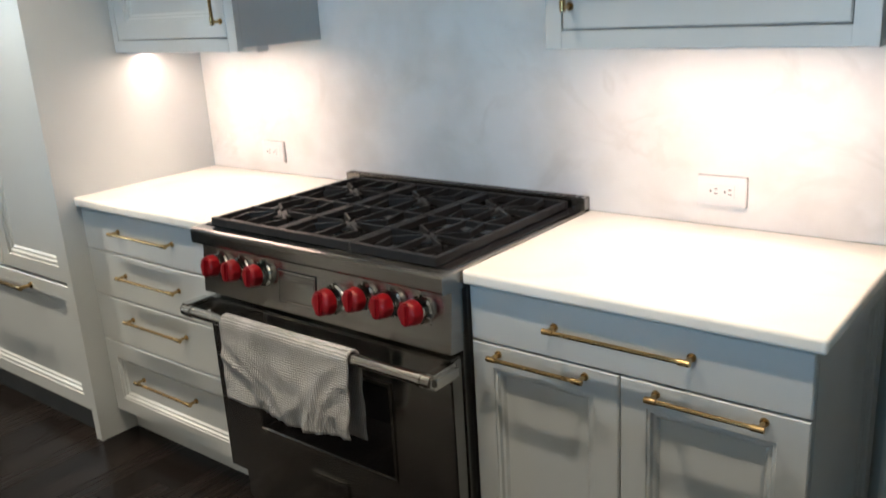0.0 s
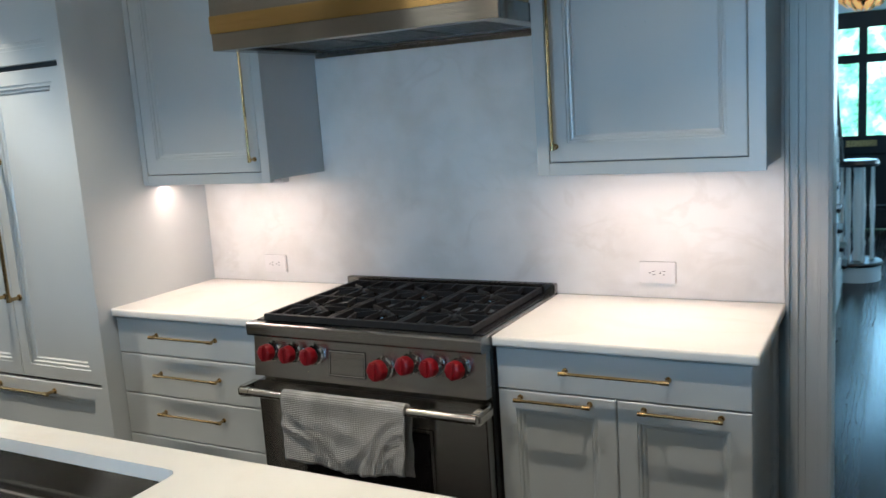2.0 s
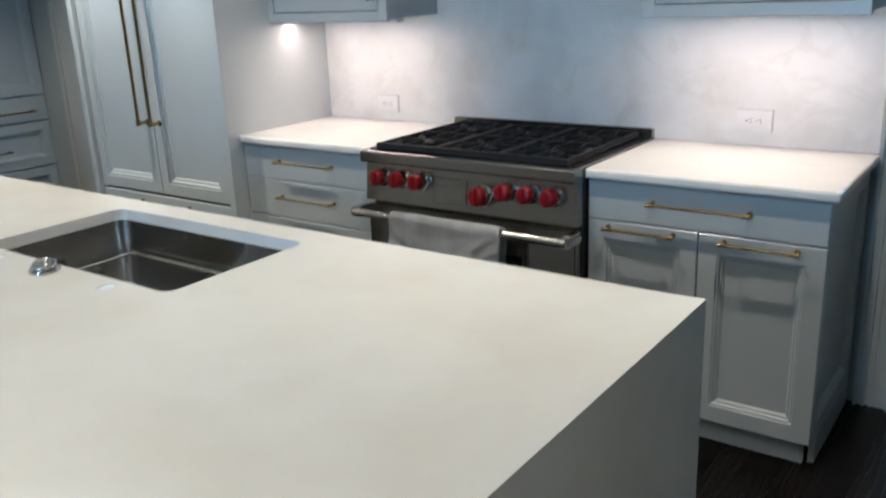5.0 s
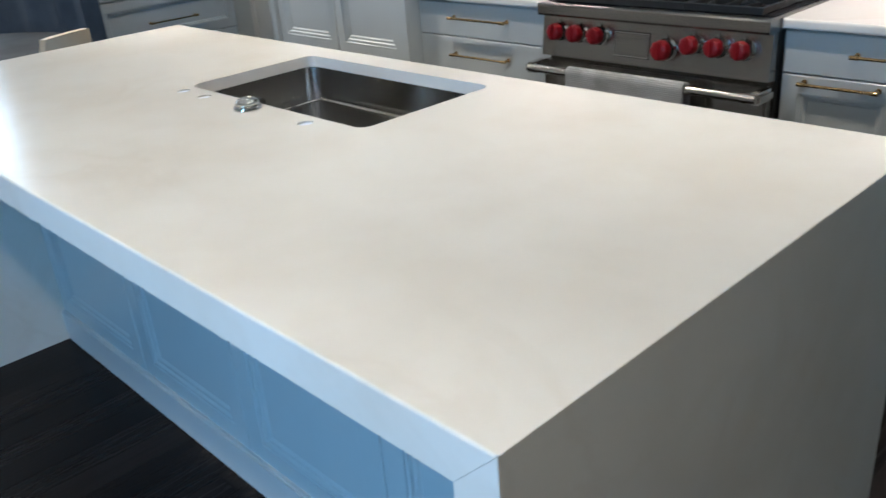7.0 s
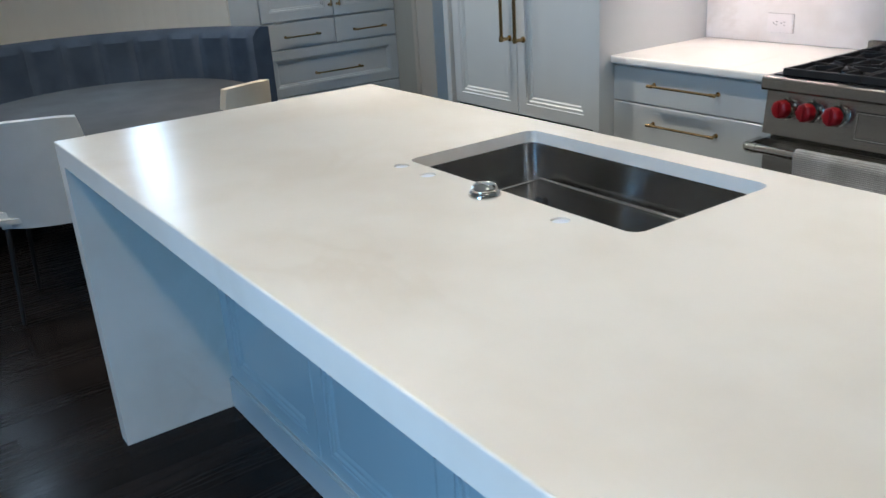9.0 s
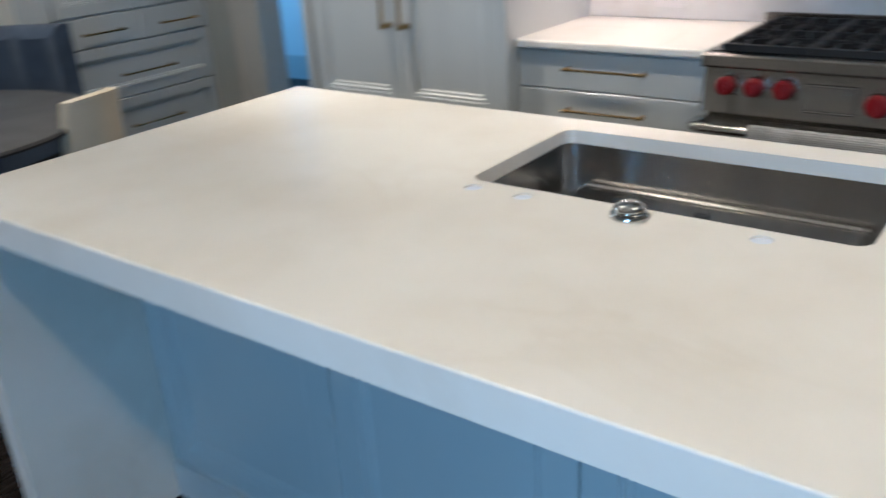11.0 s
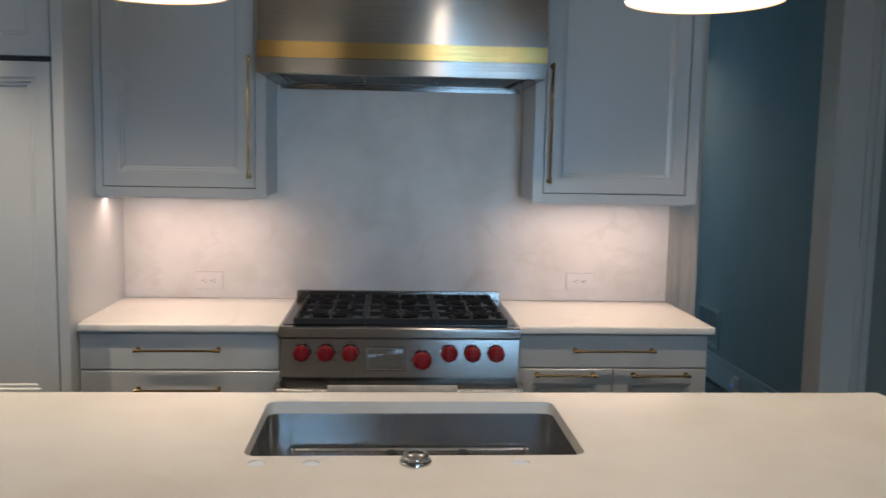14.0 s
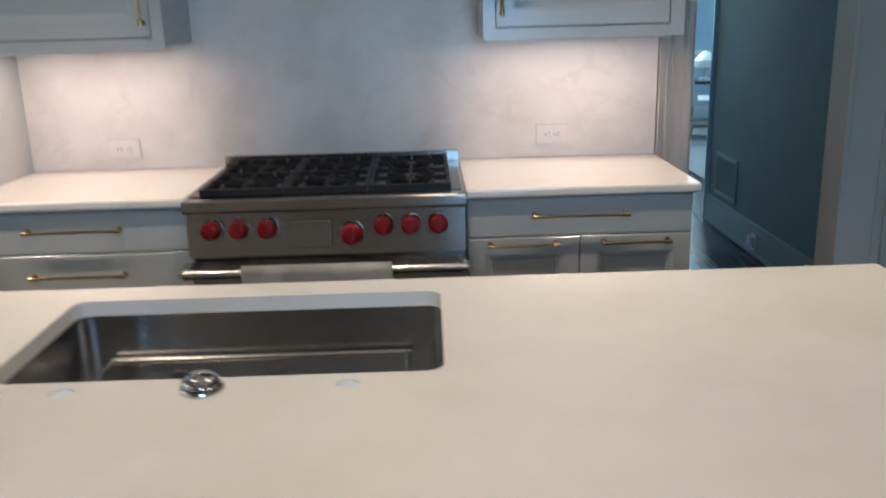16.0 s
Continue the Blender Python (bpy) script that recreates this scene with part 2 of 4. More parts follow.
BLACKWOOD = mat("black_paint", (0.010, 0.010, 0.012), 0.42, var=0.2, scale=8, bump=0.03)
WHITEWOOD = mat("white_paint", (0.72, 0.73, 0.72), 0.35, var=0.04, scale=6, bump=0.02)
RUG = mat("pale_rug", (0.55, 0.54, 0.52), 0.95, var=0.12, scale=14, bump=0.3, grain=180)
CANVAS = mat("ochre_canvas", (0.36, 0.24, 0.06), 0.7, second=(0.22, 0.14, 0.04), scale=5, bump=0.1)
CANVAS_DARK = mat("dark_canvas", (0.012, 0.012, 0.012), 0.6, var=0.3, bump=0.1)
AMBER = glow("lit_amber_crystal", (0.85, 0.46, 0.16), 0.75)
SHADE = glow("white_shade_glass", (1.0, 0.92, 0.83), 2.4)
BULB = glow("lamp_lens", (1.0, 0.85, 0.68), 36.0)
CLEAR = glass("clear_glass")


def towel_cloth():
    # the second grey mottles the cloth as painted shade of folds
    m = mat("waffle_cotton", (0.80, 0.82, 0.85), 0.95, second=(0.60, 0.61, 0.62), scale=11, bump=0.0, spread=(0.45, 0.68))
    nt = m.node_tree
    N, L = nt.nodes, nt.links
    tc = N.new("ShaderNodeTexCoord")
    hs = []
    for rot in (0.0, 1.5708):
        mp = N.new("ShaderNodeMapping")
        mp.inputs["Rotation"].default_value = (0, rot, 0)
        L.new(tc.outputs["Object"], mp.inputs[0])
        w = N.new("ShaderNodeTexWave")
        w.inputs["Scale"].default_value, w.inputs["Distortion"].default_value = 50, 1.6
        L.new(mp.outputs[0], w.inputs[0])
        hs.append(w.outputs["Fac"])
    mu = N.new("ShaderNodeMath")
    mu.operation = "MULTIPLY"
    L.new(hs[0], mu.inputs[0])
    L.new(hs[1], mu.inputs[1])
    bp = N.new("ShaderNodeBump")
    bp.inputs["Strength"].default_value, bp.inputs["Distance"].default_value = 1.0, 0.005
    L.new(mu.outputs[0], bp.inputs["Height"])
    L.new(bp.outputs[0], N["Principled BSDF"].inputs["Normal"])
    # weave height multiplied into the colour, so the hollows carry painted shade
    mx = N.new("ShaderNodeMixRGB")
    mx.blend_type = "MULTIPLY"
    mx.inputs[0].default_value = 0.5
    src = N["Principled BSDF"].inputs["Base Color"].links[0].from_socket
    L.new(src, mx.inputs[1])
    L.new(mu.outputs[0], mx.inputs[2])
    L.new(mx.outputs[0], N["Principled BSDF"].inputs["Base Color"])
    return m


def foliage_backdrop():
    m = bpy.data.materials.new("glowing_foliage")
    m.use_nodes = True
    N, L = m.node_tree.nodes, m.node_tree.links
    tc = N.new("ShaderNodeTexCoord")
    nz = N.new("ShaderNodeTexNoise")
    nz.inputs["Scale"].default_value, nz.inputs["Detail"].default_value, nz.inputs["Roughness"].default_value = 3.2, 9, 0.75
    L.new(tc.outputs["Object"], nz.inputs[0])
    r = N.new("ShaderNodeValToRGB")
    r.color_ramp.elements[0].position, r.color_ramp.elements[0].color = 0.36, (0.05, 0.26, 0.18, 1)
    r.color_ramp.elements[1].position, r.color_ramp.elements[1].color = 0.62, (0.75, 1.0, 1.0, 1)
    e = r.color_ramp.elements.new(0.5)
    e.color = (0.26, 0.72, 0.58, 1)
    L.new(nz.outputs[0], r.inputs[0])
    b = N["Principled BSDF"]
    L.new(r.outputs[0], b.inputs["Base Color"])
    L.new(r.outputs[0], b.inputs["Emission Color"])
    # the board glows: daylight on the trees is put in as emission
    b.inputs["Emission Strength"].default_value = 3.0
    return m


TOWEL = towel_cloth()
LEAVES = foliage_backdrop()


# ---- mesh helpers ----
def add_box(bm, x0, x1, y0, y1, z0, z1, bev=0.0):
    b = bmesh.new()
    bmesh.ops.create_cube(b, size=1)
    for v in b.verts:
        v.co = ((x0 + x1) / 2 + v.co.x * (x1 - x0), (y0 + y1) / 2 + v.co.y * (y1 - y0), (z0 + z1) / 2 + v.co.z * (z1 - z0))
    if bev:
        bmesh.ops.bevel(b, geom=b.edges[:], offset=bev, segments=2, affect="EDGES")
    me = bpy.data.meshes.new("scratch")
    b.to_mesh(me)
    b.free()
    bm.from_mesh(me)
    bpy.data.meshes.remove(me)
    return bm


def box(x0, x1, y0, y1, z0, z1, bev=0.0):
    return add_box(bmesh.new(), x0, x1, y0, y1, z0, z1, bev)


def add_rod(bm, p0, p1, r0, r1=None, n=14):
    p0, p1 = Vector(p0), Vector(p1)
    d = p1 - p0
    m = Matrix.Translation((p0 + p1) / 2) @ d.to_track_quat("Z", "Y").to_matrix().to_4x4()
    bmesh.ops.create_cone(bm, cap_ends=True, segments=n, radius1=r0, radius2=r0 if r1 is None else r1, depth=d.length, matrix=m)
    return bm


def rod(p0, p1, r0, r1=None, n=14):
    return add_rod(bmesh.new(), p0, p1, r0, r1, n)


def add_lathe(bm, prof, m, n=24, caps=True):
    """Turns a profile of (radius, height) round the local z axis."""
    rings = []
    for r, h in prof:
        rings.append([bm.verts.new(m @ Vector((r * math.cos(2 * math.pi * k / n), r * math.sin(2 * math.pi * k / n), h))) for k in range(n)])
    for a, b in zip(rings, rings[1:]):
        for k in range(n):
            bm.faces.new((a[k], a[(k + 1) % n], b[(k + 1) % n], b[k]))
    if caps:
        bm.faces.new(rings[0][::-1])
        bm.faces.new(rings[-1])
    return bm


def lathe(prof, m, n=24, caps=True):
    return add_lathe(bmesh.new(), prof, m, n, caps)


def panel(x0, x1, z0, z1, y, prof, thick=0.0205):
    """A framed panel that faces -y: loops at (inset, depth) from the rim to the middle."""
    bm = bmesh.new()
    loops = []
    for ins, dep in [(0, thick)] + list(prof):
        loops.append([bm.verts.new((px, y + dep, pz)) for px, pz in ((x0 + ins, z0 + ins), (x1 - ins, z0 + ins), (x1 - ins, z1 - ins), (x0 + ins, z1 - ins))])
    for a, b in zip(loops, loops[1:]):
        for k in range(4):
            bm.faces.new((a[k], a[(k + 1) % 4], b[(k + 1) % 4], b[k]))
    bm.faces.new(loops[0][::-1])
    bm.faces.new(loops[-1])
    return bm


SLAB = [(0, 0.003), (0.003, 0)]
SHAKER = SLAB + [(0.058, 0), (0.060, 0.003), (0.066, 0.003), (0.070, 0.010), (0.076, 0.011), (0.082, 0.017), (0.086, 0.017)]
ORIGIN = {}


def thing(name, at, label, category, group="", kind=""):
    ob = new(name)
    ob.location = at
    ob.empty_display_size = 0.1
    ORIGIN[ob.name] = Vector(at)
    return tagged(ob, label, category, group, kind)


def part(name, bm, material, parent=None, label="", smooth=False, turn=None):
    if turn is not None:
        bmesh.ops.transform(bm, matrix=turn, verts=bm.verts)
    bmesh.ops.recalc_face_normals(bm, faces=bm.faces)
    if parent is not None:
        bmesh.ops.translate(bm, vec=-ORIGIN[parent.name], verts=bm.verts)
    me = bpy.data.meshes.new(name)
    bm.to_mesh(me)
    bm.free()
    me.materials.append(material)
    if smooth:
        me.shade_smooth()
        me.set_sharp_from_angle(angle=radians(38))
    ob = new(name, me)
    if parent is not None:
        ob.parent = parent
        ORIGIN[ob.name] = ORIGIN[parent.name]
        if label:
            tagged(ob, label)
    return ob


def structure(name, bm, material, label, category):
    return tagged(part(name, bm, material), label, category, "", "structure")


def pull(parent, a, b, out, name="handle", r=0.0065, stand=0.032):
    """A bar pull from a to b on a face whose outward way is out."""
    a, b, out = Vector(a), Vector(b), Vector(out)
    d = (b - a).normalized()
    bm = bmesh.new()
    add_rod(bm, a + out * stand + d * 0.018, b + out * stand - d * 0.018, r * 0.80, n=8)
    for p, s in ((a, 1), (b, -1)):
        add_rod(bm, p + out * stand - d * s * 0.004, p + out * stand + d * s * 0.020, r * 1.08, n=12)
        q = p + d * s * 0.006
        add_rod(bm, q - out * 0.001, q + out * stand, r * 0.80, n=12)
        add_rod(bm, q - out * 0.001, q + out * 0.004, r * 1.5, r * 1.35, n=14)
    return part(name, bm, BRASS, parent, "brushed brass bar pull", True)


# ---- structure ----
H1 = CEIL
bm = box(-3.95, -3.33, 0, 0.14, 0, H1)
add_box(bm, -3.33, -2.30, 0, 0.14, 2.35, H1)
add_box(bm, -2.30, 1.38, 0, 0.14, 0, H1)
add_box(bm, 1.38, 2.03, 0, 0.14, 2.45, H1)
structure("wall_north_end", box(2.03, 2.50, 0, 0.14, 0, H1), WALL_OLIVE, "grey-green painted wall end beside the doorway", "wall")
structure("wall_north", bm, WALL, "painted plaster wall with two doorways", "wall")
structure("wall_east", box(2.38, 2.50, -6.62, 0, 0, H1), WALL_OLIVE, "grey-green painted plaster wall with picture", "wall")
bm = bmesh.new()
for a, b in ((-3.7, 0.5), (1.4, 2.38)):
    add_box(bm, a, b, -6.62, -6.5, 0, H1)
for a, b in ((0.5, 1.4),):
    add_box(bm, a, b, -6.62, -6.5, 0, 0.25)
    add_box(bm, a, b, -6.62, -6.5, 2.45, H1)
structure("wall_south", bm, WALL_OLIVE, "painted plaster wall with a tall window", "wall")
structure("wall_west", box(-3.70, -3.57, -6.62, -3.34, 0, H1), WALL_CREAM, "cream painted plaster wall", "wall")
structure("ceiling", box(-5.4, 2.5, -6.62, 0.14, CEIL, CEIL + 0.12), CEILING, "white painted plaster ceiling", "ceiling")
structure("ceiling_hall", box(-6.2, 6.6, 0.14, 7.6, CEIL, CEIL + 0.12), CEILING, "white painted plaster ceiling", "ceiling")
structure("ground", box(-60, 60, -60, 60, -0.30, -0.06), mat("lawn_soil", (0.05, 0.08, 0.03), 0.9, var=0.4, scale=2, bump=0.3), "green lawn outside the house", "ground")
structure("subfloor", box(-6.2, 6.6, -6.62, 7.6, -0.055, -0.012), GAPWOOD, "dark subfloor beneath the boards", "floor")

# bay wall behind the bench, with three narrow sash windows
BC = Vector((-3.2, -2.2, 0))


def arc_wall(bm, a0, a1, r0, r1, z0, z1, n):
    ring = []
    for k in range(n + 1):
        a = radians(a0 + (a1 - a0) * k / n)
        ring.append([bm.verts.new((BC.x + r * math.cos(a), BC.y + r * math.sin(a), z)) for r, z in ((r0, z0), (r1, z0), (r1, z1), (r0, z1))])
    for p, q in zip(ring, ring[1:]):
        for k in range(4):
            bm.faces.new((p[k], p[(k + 1) % 4], q[(k + 1) % 4], q[k]))
    bm.faces.new(ring[0])
    bm.faces.new(ring[-1][::-1])
    return bm


bm = bmesh.new()
edges = (122, 149, 160, 176, 190, 206, 218, 252)
for k in range(0, 8, 2):
    arc_wall(bm, edges[k], edges[k + 1], 1.20, 1.32, 0, H1, 8)
for k in range(1, 7, 2):
    arc_wall(bm, edges[k], edges[k + 1], 1.20, 1.32, 0, 1.22, 3)
    arc_wall(bm, edges[k], edges[k + 1], 1.20, 1.32, 2.30, H1, 3)
structure("wall_bay", bm, WALL_CREAM, "curved cream plaster wall with narrow windows", "wall")
for k in (1, 3, 5):
    a = radians((edges[k] + edges[k + 1]) / 2)
    half = 1.26 * radians(edges[k + 1] - edges[k]) / 2
    m = Matrix.Translation((BC.x, BC.y, 0)) @ Matrix.Rotation(a, 4, "Z") @ Matrix.Translation((1.26, 0, 0))
    w = thing("window_%d" % (k // 2 + 1), (BC.x + 1.26 * math.cos(a), BC.y + 1.26 * math.sin(a), 1.22), "narrow white sash window in the bay", "window", kind="structure")
    fb = bmesh.new()
    for b in ((-0.03, 0.03, -half, -half + 0.03, 1.22, 2.30), (-0.03, 0.03, half - 0.03, half, 1.22, 2.30), (-0.03, 0.03, -half, half, 1.22, 1.26), (-0.03, 0.03, -half, half, 2.26, 2.30), (-0.02, 0.02, -half, half, 1.74, 1.77)):
        add_box(fb, *b)
    part("window_frame", fb, WHITEWOOD, w, turn=m)
    pane = part("pane", box(-0.004, 0.004, -half + 0.02, half - 0.02, 1.25, 2.27), CLEAR, w, turn=m)
    pane.visible_shadow = False
    area_lamp("bay_window_light", (BC.x + 1.30 * math.cos(a), BC.y + 1.30 * math.sin(a), 1.76), (-1.4, -1.6, 0.3), 0.8 * half * 2, 1.0, 4.2, (0.66, 0.83, 1.0), 150)

# rear windows behind the walk
for n, wx in ((4, 0.95),):
    w = thing("window_%d" % n, (wx, -6.56, 0.25), "tall white-framed window in the rear wall", "window", kind="structure")
    fb = bmesh.new()
    for b in ((wx - 0.45, wx - 0.40, 0.25, 2.45), (wx + 0.40, wx + 0.45, 0.25, 2.45), (wx - 0.40, wx + 0.40, 0.25, 0.31), (wx - 0.40, wx + 0.40, 2.39, 2.45), (wx - 0.02, wx + 0.02, 0.31, 2.39), (wx - 0.40, wx + 0.40, 1.33, 1.37)):
        add_box(fb, b[0], b[1], -6.6, -6.53, b[2], b[3])
    part("window_frame", fb, WHITEWOOD, w)

# side room beyond the left doorway
structure("wall_side_room", box(-6.0, -1.9, 1.70, 1.82, 0, H1), WALL_PALE, "bright blue painted wall in daylight", "wall")
bm = box(-6.12, -6.0, 0.14, 1.82, 0, 0.75)
add_box(bm, -6.12, -6.0, 0.14, 1.82, 2.25, H1)
add_box(bm, -6.12, -6.0, 0.14, 0.40, 0.75, 2.25)
add_box(bm, -6.12, -6.0, 1.40, 1.82, 0.75, 2.25)
structure("wall_side_room_west", bm, WALL_PALE, "pale blue wall with window opening", "wall")
structure("wall_side_room_east", box(-1.9, -1.78, 0.14, 1.82, 0, H1), WALL_PALE, "pale blue painted wall", "wall")
structure("wall_side_room_south", box(-6.0, -3.95, 0.02, 0.14, 0, H1), WALL_PALE, "pale blue painted wall", "wall")
structure("baseboard_side_room", box(-6.0, -1.9, 1.68, 1.70, 0, 0.20, 0.004), BASE_BLUE, "pale blue painted baseboard", "baseboard")
bm = box(-3.56, -3.33, -0.022, 0, 0, 2.43, 0.004)
add_box(bm, -3.345, -3.325, -0.03, 0.15, 0, 2.36, 0.003)
add_box(bm, -3.56, -3.52, -0.035, 0, 0, 2.43, 0.004)
structure("trim_side_door", bm, TRIM, "grey painted door casing", "trim")

# hall, stairs side and sitting room
structure("wall_hall_west", box(-0.10, 0.02, 0.14, 7.4, 0, H1), WALL_PALE, "pale hall wall behind the stairs", "wall")
structure("wall_hall_east", box(2.33, 2.45, 0.14, 2.52, 0, H1), WALL_BLUE, "dusky blue painted hall wall with air grille", "wall")
structure("wall_sitting_south", box(2.45, 6.5, 2.40, 2.52, 0, H1), WALL_PALE, "pale painted wall of the sitting room", "wall")
bm = box(6.5, 6.62, 2.40, 4.2, 0, H1)
add_box(bm, 6.5, 6.62, 5.8, 7.6, 0, H1)
add_box(bm, 6.5, 6.62, 4.2, 5.8, 0, 0.8)
add_box(bm, 6.5, 6.62, 4.2, 5.8, 2.4, H1)
structure("wall_sitting_east", bm, WALL_PALE, "pale painted wall with window opening", "wall")
bm = box(-0.1, 0.52, 7.40, 7.54, 0, H1)
add_box(bm, 0.52, 1.82, 7.40, 7.54, 2.34, H1)
add_box(bm, 1.82, 2.70, 7.40, 7.54, 0, H1)
add_box(bm, 2.70, 3.68, 7.40, 7.54, 0, 1.12)
add_box(bm, 2.70, 3.68, 7.40, 7.54, 2.45, H1)
add_box(bm, 3.68, 6.62, 7.40, 7.54, 0, H1)
structure("wall_front", bm, WALL_PALE, "pale painted front wall of the house", "wall")
bm = box(1.82, 1.94, 7.375, 7.40, 0, 2.46, 0.004)
add_box(bm, 0.40, 0.52, 7.375, 7.40, 0, 2.46, 0.004)
add_box(bm, 0.52, 1.82, 7.375, 7.40, 2.34, 2.46, 0.004)
structure("trim_front_door", bm, WHITEWOOD, "white painted front door casing", "trim")
bm = box(1.94, 6.5, 7.375, 7.40, 0, 0.20, 0.004)
add_box(bm, 1.94, 6.5, 7.385, 7.40, 0.88, 0.93, 0.004)
structure("baseboard_front", bm, WHITEWOOD, "white baseboard and chair rail", "baseboard")
bm = box(2.305, 2.33, 0.14, 2.52, 0, 0.15, 0.003)
add_box(bm, 2.312, 2.33, 0.14, 2.52, 0.15, 0.19, 0.006)
add_box(bm, 2.295, 2.305, 0.14, 2.52, 0, 0.03, 0.004)
structure("baseboard_hall", bm, BASE_BLUE, "tall blue painted moulded baseboard", "baseboard")
structure("trim_hall_corner", box(2.30, 2.46, 2.52, 2.55, 0, H1, 0.004), BASE_BLUE, "blue painted corner board at the wall end", "trim")
structure("backdrop", box(-14, 18, 14.0, 14.1, -0.05, 9), LEAVES, "glowing backdrop board of green trees beyond the front door", "backdrop")

# fluted casings of the hall doorway
bm = bmesh.new()
for a, b, p in ((1.252, 1.264, 0.030), (1.264, 1.282, 0.016), (1.282, 1.290, 0.026), (1.290, 1.306, 0.012), (1.306, 1.312, 0.022), (1.312, 1.350, 0.014), (1.350, 1.358, 0.022), (1.358, 1.380, 0.028)):
    add_box(bm, a, b, -p, 0, 0, 2.55, 0.002)
add_box(bm, 1.380, 1.390, -0.020, 0.155, 0, 2.45, 0.003)
structure("trim_hall_door", bm, TRIM, "grey painted fluted door casing", "trim")
bm = bmesh.new()
for a, b, p in ((2.03, 2.16, 0.018), (2.16, 2.18, 0.028), (2.18, 2.20, 0.018), (2.20, 2.215, 0.030), (2.215, 2.24, 0.022)):
    add_box(bm, a, b, -p, 0, 0, 2.55, 0.002)
add_box(bm, 2.012, 2.03, -0.020, 0.155, 0, 2.45, 0.003)
structure("trim_hall_door_east", bm, TRIM, "grey painted moulded door casing", "trim")
structure("baseboard_east", box(2.36, 2.38, -6.5, 0, 0, 0.19, 0.004), TRIM, "grey painted baseboard", "baseboard")

# marble slab behind the range
structure("backsplash", box(-1.215, 1.248, -0.014, -0.0005, 0.917, 2.70, 0.001), SPLASH, "white honed marble slab backsplash with faint veins", "backsplash")


# ---- base cabinets, counters and wall cabinets ----
def front(parent, name, x0, x1, z0, z1, y, prof, handle=None, label=""):
    ob = part(name, panel(x0, x1, z0, z1, y, prof), PAINT, parent, label)
    if handle:
        pull(ob, (handle[0], y, handle[2]), (handle[1], y, handle[2]), (0, -1, 0))
    return ob


FY = -0.598
cab = thing("base_cabinet", (-0.84, -0.3, 0), "pale blue-grey base cabinet with four drawers", "cabinet", "base cabinets beside the range")
bm = box(-1.214, -0.456, FY + 0.021, -0.002, 0.095, 0.884)
part("body", bm, PAINT, cab)
part("toe_kick", box(-1.214, -0.456, -0.53, -0.51, 0.0, 0.095), PAINT, cab)
for z0, z1, prof, hz in ((0.735, 0.875, SLAB, 0.816), (0.567, 0.731, SLAB, 0.660), (0.392, 0.563, SLAB, 0.500), (0.103, 0.388, SHAKER, 0.272)):
    front(cab, "drawer", -1.212, -0.459, z0, z1, FY, prof, (-1.000, -0.684, hz))

cab = thing("base_cabinet", (0.85, -0.3, 0), "pale blue-grey base cabinet with drawer above two doors", "cabinet", "base cabinets beside the range")
part("body", box(0.470, 1.2105, FY + 0.021, -0.002, 0.095, 0.884), PAINT, cab)
part("toe_kick", box(0.470, 1.20, -0.53, -0.51, 0.0, 0.095), PAINT, cab)
front(cab, "drawer", 0.473, 1.2305, 0.747, 0.878, FY, SLAB, (0.691, 1.010, 0.820))
front(cab, "door", 0.473, 0.849, 0.103, 0.743, FY, SHAKER, (0.541, 0.776, 0.722))
front(cab, "door", 0.853, 1.2305, 0.103, 0.743, FY, SHAKER, (0.926, 1.154, 0.722))
turn = Matrix.Translation((1.2312, 0, 0)) @ Matrix.Rotation(radians(90), 4, "Z")
part("side_panel", panel(FY + 0.021, -0.03, 0.095, 0.884, 0, SHAKER, 0.02), PAINT, cab, turn=turn)
part("side_plinth", box(1.211, 1.2308, -0.51, -0.03, 0.0, 0.0945), PAINT, cab)

for a, b in ((-1.214, -0.4545), (0.468, 1.253)):
    slab = box(a, b, -0.618, -0.015, 0.885, 0.916)
    bmesh.ops.bevel(slab, geom=[e for e in slab.edges if all(v.co.y < -0.6 for v in e.verts) or (b > 1 and all(v.co.x > 1.25 for v in e.verts))], offset=0.008, segments=4, affect="EDGES", profile=0.5)
    tagged(part("countertop", slab, COUNTER), "white marble countertop slab on the base cabinet", "countertop", "countertops beside the range")

for x0, x1, hx, lab in ((-1.214, -0.541, -0.607, "left"), (0.549, 1.239, 0.613, "right")):
    up = thing("wall_cabinet", ((x0 + x1) / 2, -0.2, 1.385), "pale blue-grey wall cabinet with one panelled door", "cabinet", "wall cabinets beside the hood")
    bm = box(x0, x1, -0.345, -0.016, 1.395, 2.70)
    part("body", bm, PAINT, up)
    d0, d1 = x0 + (0.028 if lab == "left" else 0.041), x1 - (0.041 if lab == "left" else 0.046)
    fb = bmesh.new()
    for b in ((x0, d0, 1.385, 2.70), (d1, x1, 1.385, 2.70), (d0, d1, 1.385, 1.424), (d0, d1, 2.64, 2.70)):
        add_box(fb, b[0], b[1], -0.366, -0.345, b[2], b[3], 0.001)
    part("face_frame", fb, PAINT, up)
    # dark sheet whose colour stands in for the shade in the door gap
    part("reveal", box(d0, d1, -0.3458, -0.3452, 1.424, 2.64), GAP_SHADE, up, "dark sheet drawn as the shaded gap round the door")
    door = part("door", panel(d0 + 0.003, d1 - 0.003, 1.427, 2.637, -0.366, SHAKER, 0.018), PAINT, up)
    pull(door, (hx, -0.366, 1.470), (hx, -0.366, 1.948), (0, -1, 0))
    lb = box(x0 + 0.015, x1 - 0.015, -0.28, -0.23, 1.3755, 1.395, 0.003)
    part("light_bar", lb, PLATE, up, "slim under-cabinet light bar")

